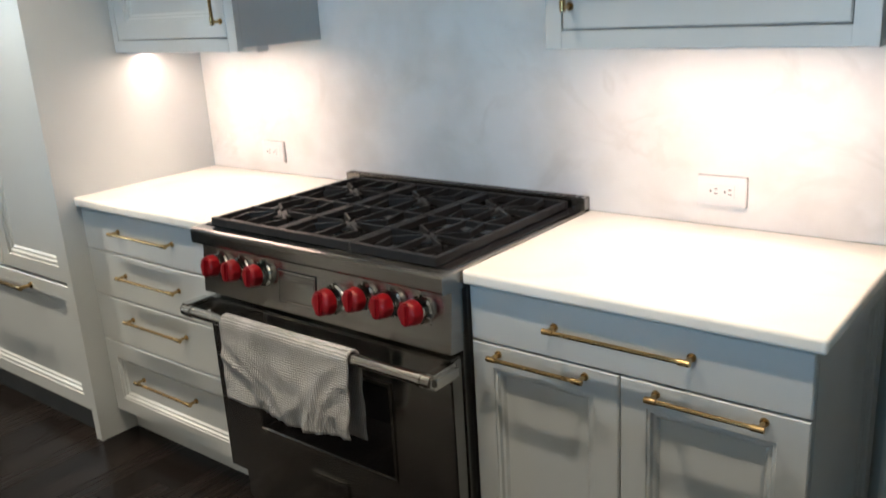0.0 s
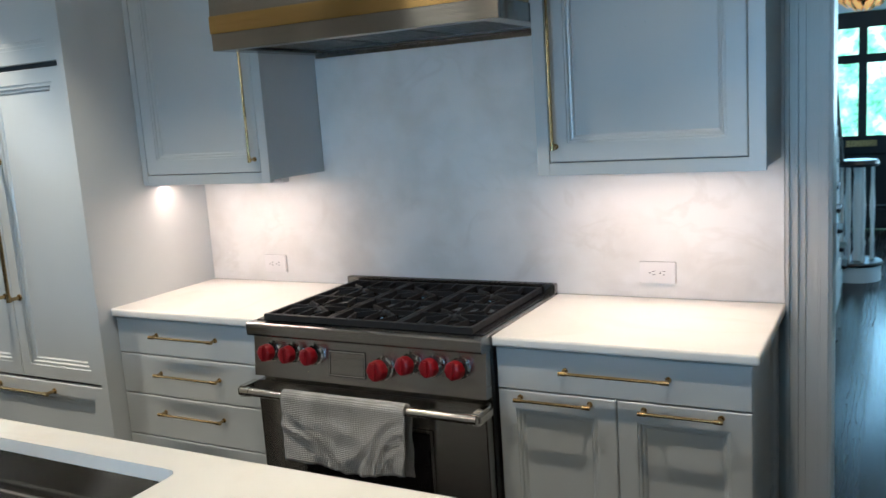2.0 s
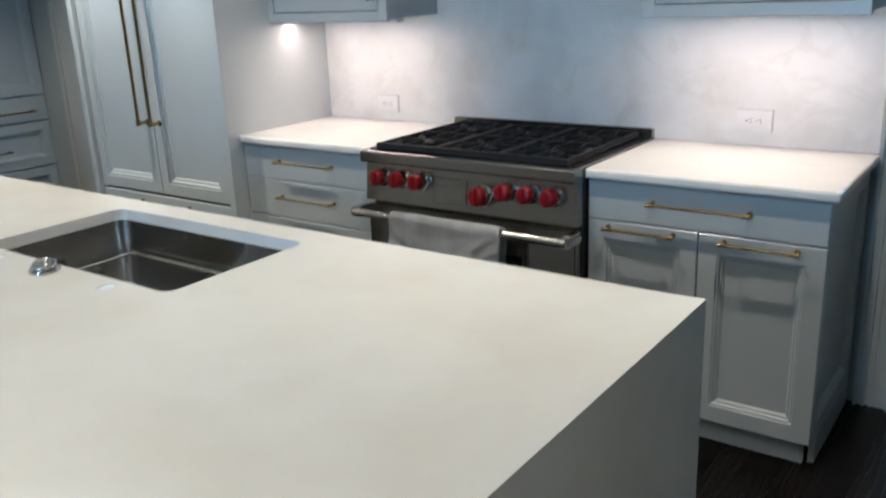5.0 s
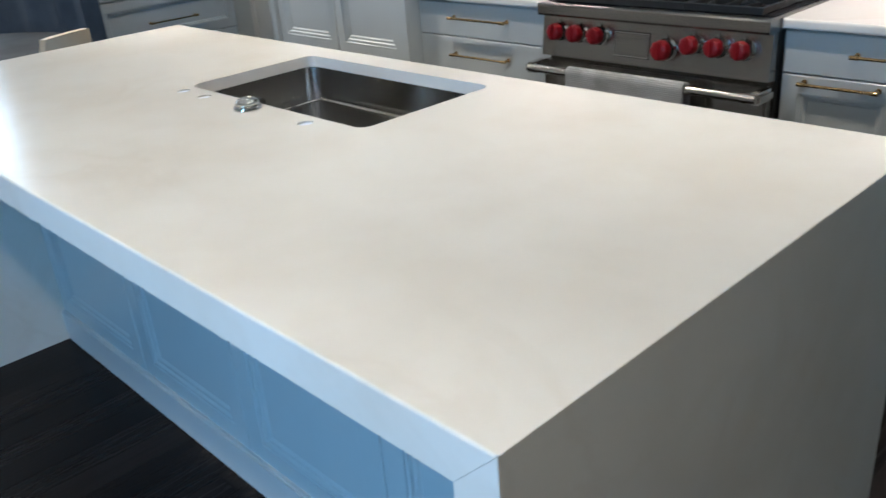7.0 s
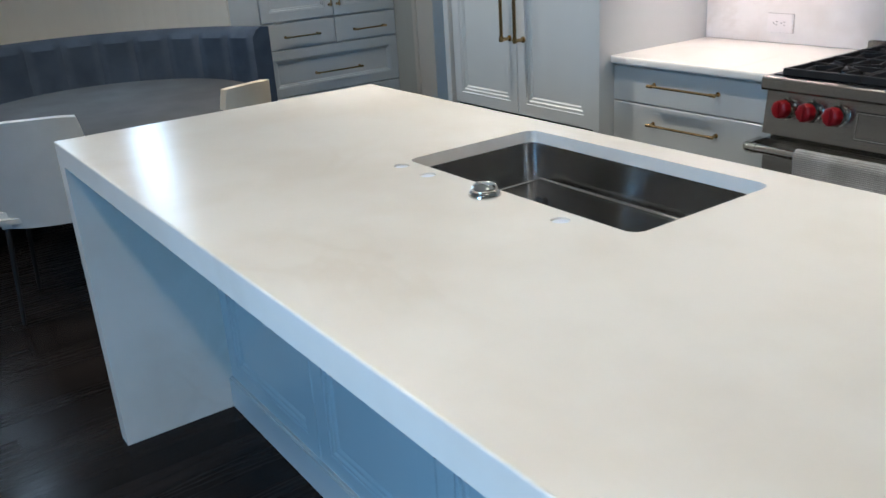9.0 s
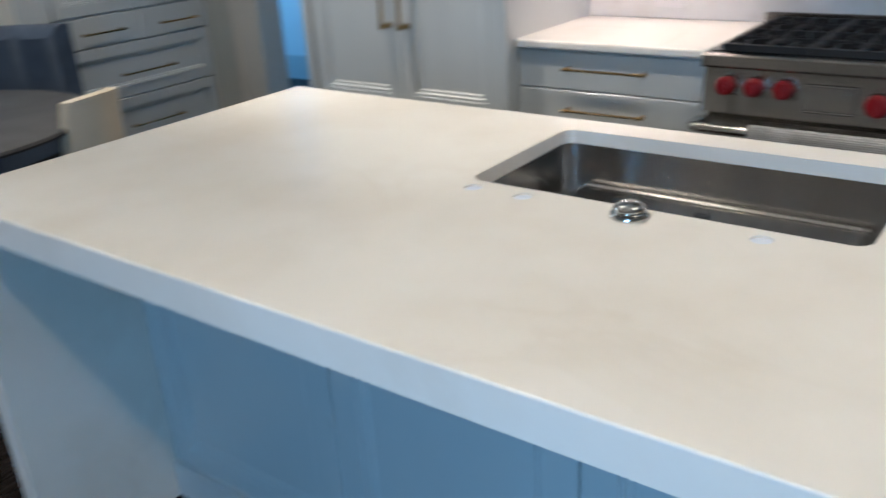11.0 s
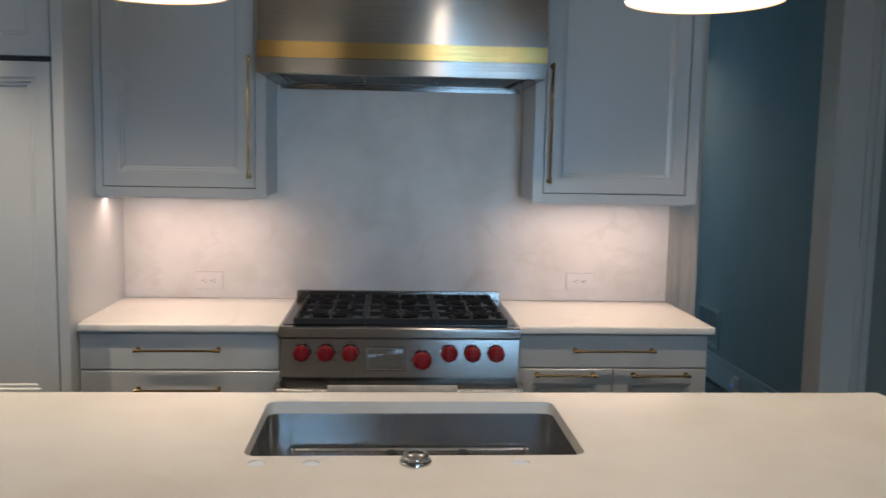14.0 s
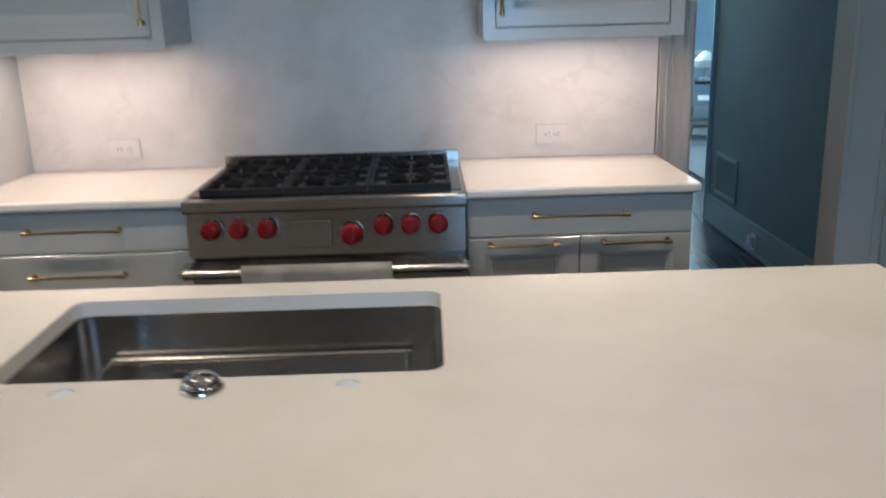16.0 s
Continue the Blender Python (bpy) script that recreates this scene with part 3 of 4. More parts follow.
# ---- tall refrigerator cabinet ----
fr = thing("refrigerator", (-1.76, -0.35, 0), "panelled pale blue-grey built-in refrigerator with brass handles", "refrigerator")
part("side_panel", box(-1.254, -1.2155, -0.678, -0.001, 0, 2.70, 0.001), PAINT, fr)
part("side_panel", box(-2.292, -2.254, -0.678, -0.001, 0, 2.70, 0.001), PAINT, fr)
# carcass and toe kick coloured near-black to paint the shade behind the doors
part("body", box(-2.252, -1.256, -0.632, -0.002, 0.0, 2.70), GAP_SHADE, fr, "carcass coloured dark as shade in the door gaps")
part("toe_kick", box(-2.252, -1.256, -0.640, -0.633, 0.0, 0.085), GAP_SHADE, fr)
WIDE = SLAB + [(0.056, 0), (0.058, 0.004), (0.070, 0.004), (0.075, 0.010), (0.084, 0.010), (0.090, 0.015), (0.096, 0.015)]
for x0, x1, hx in ((-2.244, -1.756, -1.800), (-1.752, -1.264, -1.706)):
    d = part("door", panel(x0, x1, 0.604, 1.880, -0.662, WIDE), PAINT, fr)
    pull(d, (hx, -0.662, 0.945), (hx, -0.662, 1.53), (0, -1, 0), r=0.010, stand=0.05)
    part("upper_door", panel(x0, x1, 1.900, 2.66, -0.662, WIDE), PAINT, fr)
d = part("drawer", panel(-2.244, -1.264, 0.100, 0.592, -0.662, WIDE), PAINT, fr)
pull(d, (-1.93, -0.662, 0.552), (-1.56, -0.662, 0.552), (0, -1, 0), r=0.009, stand=0.045)

# ---- range hood ----
hood = thing("range_hood", (0.004, -0.3, 1.867), "brushed stainless steel range hood with brass band", "range hood")


def swept(prof, x0, x1):
    bm = bmesh.new()
    a = [bm.verts.new((x0, y, z)) for y, z in prof]
    b = [bm.verts.new((x1, y, z)) for y, z in prof]
    n = len(prof)
    for k in range(n):
        bm.faces.new((a[k], a[(k + 1) % n], b[(k + 1) % n], b[k]))
    bm.faces.new(a[::-1])
    bm.faces.new(b)
    return bm


lip = bmesh.new()
add_box(lip, -0.539, 0.547, -0.607, -0.592, 1.867, 1.925, 0.002)
add_box(lip, -0.539, -0.524, -0.592, -0.016, 1.867, 1.925, 0.002)
add_box(lip, 0.532, 0.547, -0.592, -0.016, 1.867, 1.925, 0.002)
add_box(lip, -0.524, 0.532, -0.592, -0.555, 1.867, 1.873)
add_box(lip, -0.524, -0.470, -0.555, -0.070, 1.867, 1.873)
add_box(lip, 0.478, 0.532, -0.555, -0.070, 1.867, 1.873)
add_box(lip, -0.524, 0.532, -0.070, -0.016, 1.867, 1.873)
add_box(lip, -0.524, 0.532, -0.032, -0.016, 1.852, 1.867, 0.002)
part("rim", lip, STEEL, hood)
part("band", box(-0.541, 0.549, -0.611, -0.37, 1.925, 1.984, 0.002), GOLD, hood, "satin brass band")
bell = [(-0.605, 1.984)] + [(-0.605 + 0.20 * (k / 12) ** 1.7, 1.984 + 0.72 * k / 12) for k in range(1, 13)] + [(-0.368, 2.704), (-0.368, 1.984)]
part("canopy", swept(bell, -0.5385, 0.5465), STEEL, hood, smooth=True)
part("liner", box(-0.523, 0.531, -0.590, -0.018, 1.905, 1.924), DARKSTEEL, hood, "recessed steel underside")
for k in range(3):
    fx = -0.459 + k * 0.312
    fl_ = part("filter", box(fx - 0.005, fx + 0.302, -0.550, -0.075, 1.886, 1.9048), DARKSTEEL, hood, "dark steel baffle filter")
    for j in range(10):
        part("slat", box(fx, fx + 0.298, -0.545 + j * 0.0467, -0.509 + j * 0.0467, 1.878, 1.8855, 0.002), DARKSTEEL, fl_)

# ---- range ----
RX0, RX1 = -0.4515, 0.4645
RC = (RX0 + RX1) / 2
rng = thing("range", (RC, -0.35, 0), "stainless steel gas range with red knobs and six burners", "range")
part("body", box(RX0 + 0.004, RX1 - 0.004, -0.620, -0.016, 0.145, 0.900, 0.002), RANGESTEEL, rng)
part("kick_panel", box(RX0 + 0.01, RX1 - 0.01, -0.615, -0.595, 0.012, 0.142, 0.003), RANGESTEEL, rng)
for lx in (RX0 + 0.05, RX1 - 0.05):
    for ly in (-0.56, -0.08):
        part("leg", rod((lx, ly, 0), (lx, ly, 0.146), 0.02), RANGESTEEL, rng)
bull = [(-0.020, 0.922), (-0.674, 0.922), (-0.682, 0.920), (-0.6855, 0.915), (-0.686, 0.908), (-0.686, 0.884), (-0.684, 0.878), (-0.678, 0.875), (-0.645, 0.874), (-0.020, 0.874)]
part("top_rail", swept(bull, RX0, RX1), RANGESTEEL, rng, "rounded brushed steel front rail")
ctrl = [(-0.62, 0.875), (-0.650, 0.875), (-0.666, 0.726), (-0.62, 0.722)]
cp = part("control_panel", swept(ctrl, RX0 + 0.002, RX1 - 0.002), RANGESTEEL, rng)
slope = math.atan2(0.016, 0.149)


def on_panel(x, z):
    y = -0.650 - 0.016 * (0.875 - z) / 0.149
    return Matrix.Translation((x, y, z)) @ Matrix.Rotation(radians(90) - slope, 4, "X")


mk = on_panel(-0.051, 0.796)
fb = bmesh.new()
for b in ((-0.072, 0.072, 0.0385, 0.0420), (-0.072, 0.072, -0.0420, -0.0385), (-0.072, -0.0685, -0.0385, 0.0385), (0.0685, 0.072, -0.0385, 0.0385)):
    add_box(fb, b[0], b[1], b[2], b[3], -0.001, 0.0045, 0.001)
part("display_frame", fb, BRIGHT, cp, "thin bright steel frame", turn=mk)
part("display_groove", box(-0.0755, 0.0755, -0.0455, 0.0455, -0.001, 0.0006), HOLE, cp, "dark groove round the display", turn=mk)
part("display", box(-0.0668, 0.0668, -0.0368, 0.0368, -0.001, 0.0030, 0.001), RANGESTEEL, cp, "blank grey display cover", turn=mk)
KNOBS = [(-0.366, 0.818, 0.93), (-0.276, 0.818, 0.93), (-0.184, 0.818, 0.93), (0.090, 0.793, 1.05), (0.193, 0.818, 0.93), (0.282, 0.818, 0.93), (0.373, 0.818, 0.93)]
for kx, kz, ks in KNOBS:
    m = on_panel(kx, kz)
    kb = bmesh.new()
    rings = []
    for r, h, lobe in ((0.0290, 0.026, 0.0), (0.0330, 0.028, 0.0), (0.0335, 0.031, 0.0), (0.0325, 0.033, 0.02), (0.0320, 0.046, 0.035), (0.0298, 0.052, 0.035), (0.0245, 0.0562, 0.02), (0.0120, 0.0575, 0.0)):
        rings.append([kb.verts.new(m @ Vector((r * ks * (1 + lobe * math.cos(8 * an)) * math.cos(an), r * ks * (1 + lobe * math.cos(8 * an)) * math.sin(an), h))) for an in (2 * math.pi * q / 48 for q in range(48))])
    for lo, hi in zip(rings, rings[1:]):
        for q in range(48):
            kb.faces.new((lo[q], lo[(q + 1) % 48], hi[(q + 1) % 48], hi[q]))
    kb.faces.new(rings[0][::-1])
    kb.faces.new(rings[-1])
    kn = part("knob", kb, RED, rng, "glossy red control knob", True)
    part("bezel", lathe([(0.037 * ks, 0.0), (0.037 * ks, 0.003), (0.0345 * ks, 0.005), (0.0325 * ks, 0.007), (0.0315 * ks, 0.022), (0.029 * ks, 0.0265)], m, 32), CHROME, kn, "polished chrome bezel", True)
    grip = box(-0.0105 * ks, 0.0105 * ks, -0.029 * ks, 0.030 * ks, 0.047, 0.0645, 0.005)
    part("grip", grip, RED, kn, smooth=True, turn=m)
    part("pointer", box(-0.0022, 0.0022, 0.0335 * ks, 0.0415 * ks, -0.001, 0.010, 0.001), CHROME, cp, "chrome dial pointer", turn=m)
    for ang in (-135, -90, 90, 135):
        part("dial_mark", box(-0.0012, 0.0012, 0.0445 * ks, 0.0495 * ks, -0.001, 0.0007), HOLE, cp, "dark dial mark", turn=m @ Matrix.Rotation(radians(ang), 4, "Z"))
    part("marker", box(-0.001, 0.001, 0.0445 * ks, 0.0495 * ks, -0.001, 0.0008), HOLE, cp, "dark dial mark", turn=m)
dr = part("oven_door", box(RX0 + 0.006, RX1 - 0.006, -0.664, -0.622, 0.150, 0.708, 0.004), RANGESTEEL, rng)
part("window_frame", panel(-0.272, 0.264, 0.322, 0.602, -0.668, [(0, 0.0), (0.008, 0.0), (0.012, 0.006)], 0.006), RANGESTEEL, dr)
part("window", box(-0.258, 0.250, -0.6655, -0.6642, 0.336, 0.588), OVENGLASS, dr, "black oven glass")
hb = bmesh.new()
add_rod(hb, (RX0 + 0.0, -0.742, 0.690), (RX1 - 0.0, -0.742, 0.690), 0.0155, n=24)
part("handle", hb, BRIGHT, dr, "thick tubular steel handle", True)
for ex in (RX0 + 0.004, RX1 - 0.004):
    he = part("handle_end", box(ex - 0.021, ex + 0.021, -0.752, -0.655, 0.6705, 0.7095, 0.009), BRIGHT, dr, "rounded steel handle bracket", True)
    sg = -1 if ex < 0 else 1
    part("bracket_cap", rod((ex - sg * 0.0215, -0.742, 0.690), (ex - sg * 0.034, -0.742, 0.690), 0.0175, n=24), BRIGHT, he, "round collar", True)
bd = part("badge", box(-0.062, 0.078, -0.670, -0.664, 0.205, 0.258, 0.002), RANGESTEEL, dr, "small embossed steel badge")
for k in range(4):
    part("badge_bar", box(-0.048 + k * 0.030, -0.030 + k * 0.030, -0.672, -0.670, 0.218, 0.246), PANEL_GLASS, bd)
part("cooktop", box(RX0 + 0.012, RX1 - 0.012, -0.640, -0.048, 0.9205, 0.925, 0.001), ENAMEL, rng, "black enamel burner tray")
bg = part("back_trim", box(RX0, RX1, -0.046, -0.016, 0.915, 0.957, 0.002), RANGESTEEL, rng, "low perforated steel back trim")
for k in range(44):
    px = RX0 + 0.02 + k * (RX1 - RX0 - 0.04) / 43
    part("slot", box(px - 0.006, px + 0.006, -0.040, -0.022, 0.9572, 0.9578), HOLE, bg)
GX0, GX1 = -0.402, 0.420
GW = (GX1 - GX0) / 3
for k in range(3):
    gx0, gx1 = GX0 + k * GW + 0.001, GX0 + (k + 1) * GW - 0.001
    gy0, gy1 = -0.646, -0.056
    g = bmesh.new()
    t, zt = 0.013, 0.948
    add_box(g, gx0, gx1, gy0, gy0 + 0.016, 0.926, zt, 0.0015)
    add_box(g, gx0, gx1, gy1 - 0.016, gy1, 0.926, zt, 0.0015)
    add_box(g, gx0 + 0.0008, gx0 + t, gy0 + 0.003, gy1 - 0.003, 0.928, zt - 0.0008, 0.0015)
    add_box(g, gx1 - t, gx1 - 0.0008, gy0 + 0.003, gy1 - 0.003, 0.928, zt - 0.0008, 0.0015)
    ym = (gy0 + gy1) / 2
    add_box(g, gx0 + 0.003, gx1 - 0.003, ym - 0.006, ym + 0.006, 0.932, zt + 0.0008, 0.002)
    cx = (gx0 + gx1) / 2
    for cy in ((gy0 + ym) / 2, (gy1 + ym) / 2):
        bars = [((0.0, 0.020), (0.0, 0.140)), ((0.0, -0.020), (0.0, -0.140)), ((0.026, 0.0), (0.130, 0.0)), ((-0.026, 0.0), (-0.130, 0.0))]
        for ux, uy in ((1, 1), (1, -1), (-1, 1), (-1, -1)):
            bars += [((0.017 * ux, 0.015 * uy), (0.078 * ux, 0.058 * uy)), ((0.078 * ux, 0.058 * uy), (0.062 * ux, 0.140 * uy))]
        for q, ((ax, ay), (ex, ey)) in enumerate(bars):
            an, ln = math.atan2(ey - ay, ex - ax), math.hypot(ex - ax, ey - ay)
            fbm = box(-0.002, ln + 0.002, -0.0036, 0.0036, 0.932, zt + 0.0012 + 0.0004 * (q % 3), 0.0015)
            bmesh.ops.transform(fbm, matrix=Matrix.Translation((cx + ax, cy + ay, 0)) @ Matrix.Rotation(an, 4, "Z"), verts=fbm.verts)
            tmp = bpy.data.meshes.new("scratch")
            fbm.to_mesh(tmp)
            fbm.free()
            g.from_mesh(tmp)
            bpy.data.meshes.remove(tmp)
    part("grate", g, IRON, rng, "black cast iron burner grate")
    for cy in ((gy0 + ym) / 2, (gy1 + ym) / 2):
        m = Matrix.Translation((cx, cy, 0.925))
        bu = part("burner", lathe([(0.050, 0), (0.049, 0.003), (0.045, 0.004), (0.044, 0.009), (0.040, 0.010)], m), ENAMEL, rng, "black burner ring", True)
        part("cap", lathe([(0.036, 0.009), (0.040, 0.010), (0.040, 0.014), (0.036, 0.016), (0.010, 0.017)], m), IRON, bu, "black burner cap", True)

# towel over the oven handle
def cloth(x0, x1, drop_f, drop_b, yf, ph):
    bm = bmesh.new()
    nx, prof = 48, []
    for k in range(14):
        prof.append((-0.742 + 0.021 + 0.004 * (13 - k) / 13, 0.692 - (drop_b) * (13 - k) / 13))
    for k in range(1, 8):
        a = math.pi * k / 8
        prof.append((-0.742 + 0.021 * math.cos(a), 0.692 + 0.021 * math.sin(a)))
    for k in range(26):
        prof.append((yf, 0.692 - drop_f * k / 25))
    rows = []
    for j, (y, z) in enumerate(prof):
        row = []
        for i in range(nx + 1):
            u = i / nx
            x = x0 + (x1 - x0) * u
            down = max(0.0, (0.692 - z) / 0.27)
            fold = 0.007 * down * (math.sin(u * 11 + ph) + 0.5 * math.sin(u * 23 + 2 * ph + 3 * down)) if j > 20 else 0.003 * down * math.sin(u * 17)
            fold += 0.030 * min(1, down * 2) * (0.5 - abs(noise.noise(Vector((x * 13 + 3 * noise.noise(Vector((x * 5, z * 5, 2))), z * 9, ph)))))
            hang = (0.012 * math.sin(u * 7 + ph) + 0.004 * u) * down if j > 20 else 0.0
            row.append(bm.verts.new((x + 0.018 * down * (0.5 - u) + 0.002 * math.sin(z * 60), y - abs(fold) if j > 20 else y + 0.3 * fold, z + hang)))
        rows.append(row)
    for a, b in zip(rows, rows[1:]):
        for i in range(nx):
            bm.faces.new((a[i], a[i + 1], b[i + 1], b[i]))
    return bm


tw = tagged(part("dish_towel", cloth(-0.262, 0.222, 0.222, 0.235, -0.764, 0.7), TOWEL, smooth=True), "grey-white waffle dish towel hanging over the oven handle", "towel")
so = tw.modifiers.new("thickness", "SOLIDIFY")
so.thickness, so.offset = 0.0045, 0

# outlets
for ox0, ox1, zc in ((-0.900, -0.784, 0.997), (0.776, 0.899, 1.008)):
    o = thing("wall_outlet", ((ox0 + ox1) / 2, -0.014, zc), "white double power outlet on the marble", "outlet", "backsplash outlets")
    part("plate", box(ox0, ox1, -0.0255, -0.0165, zc - 0.037, zc + 0.037, 0.0025), PLATE, o)
    # slightly larger grey box, its colour stands in for the plate's shadow edge
    part("shadow_rim", box(ox0 - 0.0012, ox1 + 0.0012, -0.0175, -0.0142, zc - 0.0382, zc + 0.0382), SHADOW_RIM, o, "thin grey rim drawn as the plate shadow line")
    cxo = (ox0 + ox1) / 2
    part("face", box(cxo - 0.034, cxo + 0.034, -0.028, -0.0255, zc - 0.0165, zc + 0.0165, 0.001), PLATE, o)
    for s in (-0.018, 0.018):
        for zz in (0.006, -0.006):
            part("slot", box(cxo + s + 0.001, cxo + s + 0.009, -0.0285, -0.0279, zc + zz - 0.001, zc + zz + 0.001), HOLE, o)
        part("ground_slot", rod((cxo + s - 0.008, -0.0279, zc), (cxo + s - 0.008, -0.0286, zc), 0.0026, n=10), HOLE, o)

# ---- island ----
IX0, IX1, IY0, IY1, IZ, IT = -1.256, 1.255, -2.765, -1.729, 0.969, 0.062
SX0, SX1, SY0, SY1 = -0.333, 0.364, -2.192, -1.814
PLUGS = [(-0.299, -2.229), (-0.193, -2.230), (0.222, -2.230)]
isl = thing("kitchen_island", (0.009, -2.25, 0), "kitchen island with white marble waterfall top and pale blue panels", "kitchen island")


def round_rect(x0, x1, y0, y1, r, n=6):
    pts = []
    for cx, cy, a0 in ((x1 - r, y1 - r, 0), (x0 + r, y1 - r, 90), (x0 + r, y0 + r, 180), (x1 - r, y0 + r, 270)):
        pts += [(cx + r * math.cos(radians(a0 + 90 * k / n)), cy + r * math.sin(radians(a0 + 90 * k / n))) for k in range(n + 1)]
    return pts


def cut_slab(outer, holes, z0, z1):
    bm = bmesh.new()
    for loop in [outer] + holes:
        vs = [bm.verts.new((x, y, z1)) for x, y in loop]
        for k in range(len(vs)):
            bm.edges.new((vs[k], vs[(k + 1) % len(vs)]))
    bmesh.ops.triangle_fill(bm, use_beauty=True, use_dissolve=False, edges=bm.edges[:])
    geo = bmesh.ops.extrude_face_region(bm, geom=bm.faces[:])
    bmesh.ops.translate(bm, vec=(0, 0, z0 - z1), verts=[v for v in geo["geom"] if isinstance(v, bmesh.types.BMVert)])
    return bm


hole_rings = [[(x + 0.0175 * math.cos(2 * math.pi * k / 20), y + 0.0175 * math.sin(2 * math.pi * k / 20)) for k in range(20)] for x, y in PLUGS]
top = cut_slab([(IX0, IY0), (IX1, IY0), (IX1, IY1), (IX0, IY1)], [round_rect(SX0, SX1, SY0, SY1, 0.028)] + hole_rings, IZ - 0.03, IZ)
for v in top.verts:
    if v.co.z < IZ - 0.01 and (abs(v.co.x - IX0) < 1e-4 or abs(v.co.x - IX1) < 1e-4):
        v.co.x += 0.03 if v.co.x < 0 else -0.03

# eased upper edges along the two long sides
long_edges = [e for e in top.edges if all(v.co.z > IZ - 1e-4 for v in e.verts) and any(all(abs(v.co.y - yy) < 1e-4 for v in e.verts) for yy in (IY0, IY1))]
bmesh.ops.bevel(top, geom=long_edges, offset=0.004, segments=3, affect="EDGES", profile=0.5)


def mitred(y0, y1):
    p = [(IX0 + 0.03, IZ - 0.03), (IX1 - 0.03, IZ - 0.03), (IX1 - IT, IZ - IT), (IX0 + IT, IZ - IT)]
    a = [top.verts.new((x, y0, z)) for x, z in p]
    b = [top.verts.new((x, y1, z)) for x, z in p]
    for k in range(4):
        top.faces.new((a[k], a[(k + 1) % 4], b[(k + 1) % 4], b[k]))
    top.faces.new(a[::-1])
    top.faces.new(b)


mitred(IY0, IY0 + 0.03)
mitred(IY1 - 0.03, IY1)
part("top", top, ISLAND, isl)


def waterfall(x_out, x_in):
    bm = bmesh.new()
    p = [(x_out, 0), (x_in, 0), (x_in, IZ - IT - 0.0006), (x_out, IZ - 0.0006)]
    a = [bm.verts.new((x, IY0, z)) for x, z in p]
    b = [bm.verts.new((x, IY1, z)) for x, z in p]
    for k in range(4):
        bm.faces.new((a[k], a[(k + 1) % 4], b[(k + 1) % 4], b[k]))
    bm.faces.new(a[::-1])
    bm.faces.new(b)
    return bm


part("waterfall_end", waterfall(IX0, IX0 + IT), ISLAND, isl)
part("waterfall_end", waterfall(IX1, IX1 - IT), ISLAND, isl)
BX0, BX1, BY = IX0 + IT + 0.0005, IX1 - IT - 0.0005, -2.400
ib = bmesh.new()
add_box(ib, BX0, BX1, BY + 0.02, BY + 0.04, 0, IZ - 0.032)
add_box(ib, BX0, BX1, IY1 + 0.03, IY1 + 0.05, 0.09, IZ - 0.075)
add_box(ib, BX0, BX1, BY + 0.04, IY1 + 0.03, 0.06, 0.09)
part("cabinet_body", ib, PAINT, isl)
bays = [(BX0, -0.565), (-0.565, 0.012), (0.012, 0.572), (0.572, BX1)]
for a, b in bays:
    part("back_panel", panel(a + 0.001, b - 0.001, 0.10, IZ - 0.033, BY, SLAB + [(0.066, 0), (0.068, 0.003), (0.076, 0.003), (0.081, 0.009), (0.090, 0.010), (0.097, 0.015), (0.10, 0.015)], 0.02), PAINT, isl)
part("plinth", box(BX0, BX1, BY - 0.014, BY + 0.019, 0, 0.115, 0.005), PAINT, isl)
nb = 4
for k in range(nb):
    a, b = BX0 + (BX1 - BX0) * k / nb, BX0 + (BX1 - BX0) * (k + 1) / nb
    dd = part("door", panel(a + 0.002, b - 0.002, 0.10, 0.895, IY1 - 0.0, SHAKER, 0.02), PAINT, isl, turn=Matrix.Translation((a + b, 2 * IY1 - 0.012 , 0)) @ Matrix.Rotation(math.pi, 4, "Z"))

# undermount sink
snk = thing("sink", (0.013, -1.99, 0.71), "undermount stainless steel sink with bottom rack", "sink")
bm = bmesh.new()
rings = []
for ins, z in ((-0.022, IZ - 0.0305), (-0.004, IZ - 0.0305), (-0.004, IZ - 0.045), (0.0, 0.76), (0.012, 0.738), (0.03, 0.732)):
    rr = 0.034 if ins < 0.02 else 0.02
    rings.append([bm.verts.new((x, y, z)) for x, y in round_rect(SX0 + ins, SX1 - ins, SY0 + ins, SY1 - ins, rr)])
for a, b in zip(rings, rings[1:]):
    n = len(a)
    for k in range(n):
        bm.faces.new((a[k], a[(k + 1) % n], b[(k + 1) % n], b[k]))
bm.faces.new(rings[-1])
basin = part("basin", bm, SINKSTEEL, snk, smooth=True)
sm = basin.modifiers.new("thickness", "SOLIDIFY")
sm.thickness, sm.offset = 0.0015, 1
part("drain", lathe([(0.045, 0), (0.043, 0.004), (0.030, 0.003), (0.012, 0.002)], Matrix.Translation((0.013, -1.93, 0.7325))), CHROME, snk, "round steel drain", True)
rk = bmesh.new()
for yy in (-1.836, -2.168):
    add_rod(rk, (-0.275, yy, 0.853), (0.303, yy, 0.853), 0.007, n=12)
for xx in (-0.268, 0.296):
    add_rod(rk, (xx, -1.836, 0.858), (xx, -2.168, 0.858), 0.0035, n=10)
part("rack", rk, BRIGHT, snk, "thin steel hanging rack", True)
for fx, fy in ((-0.268, -1.838), (0.296, -1.838), (-0.268, -2.166), (0.296, -2.166)):
    part("rack_leg", rod((fx, fy, 0.733), (fx, fy, 0.858), 0.0035), BRIGHT, snk)
for fx in (-0.035, 0.11):
    part("clip", box(fx - 0.011, fx + 0.011, -2.184, -2.166, 0.84, 0.974, 0.003), HOLE, snk, "black plastic clip")

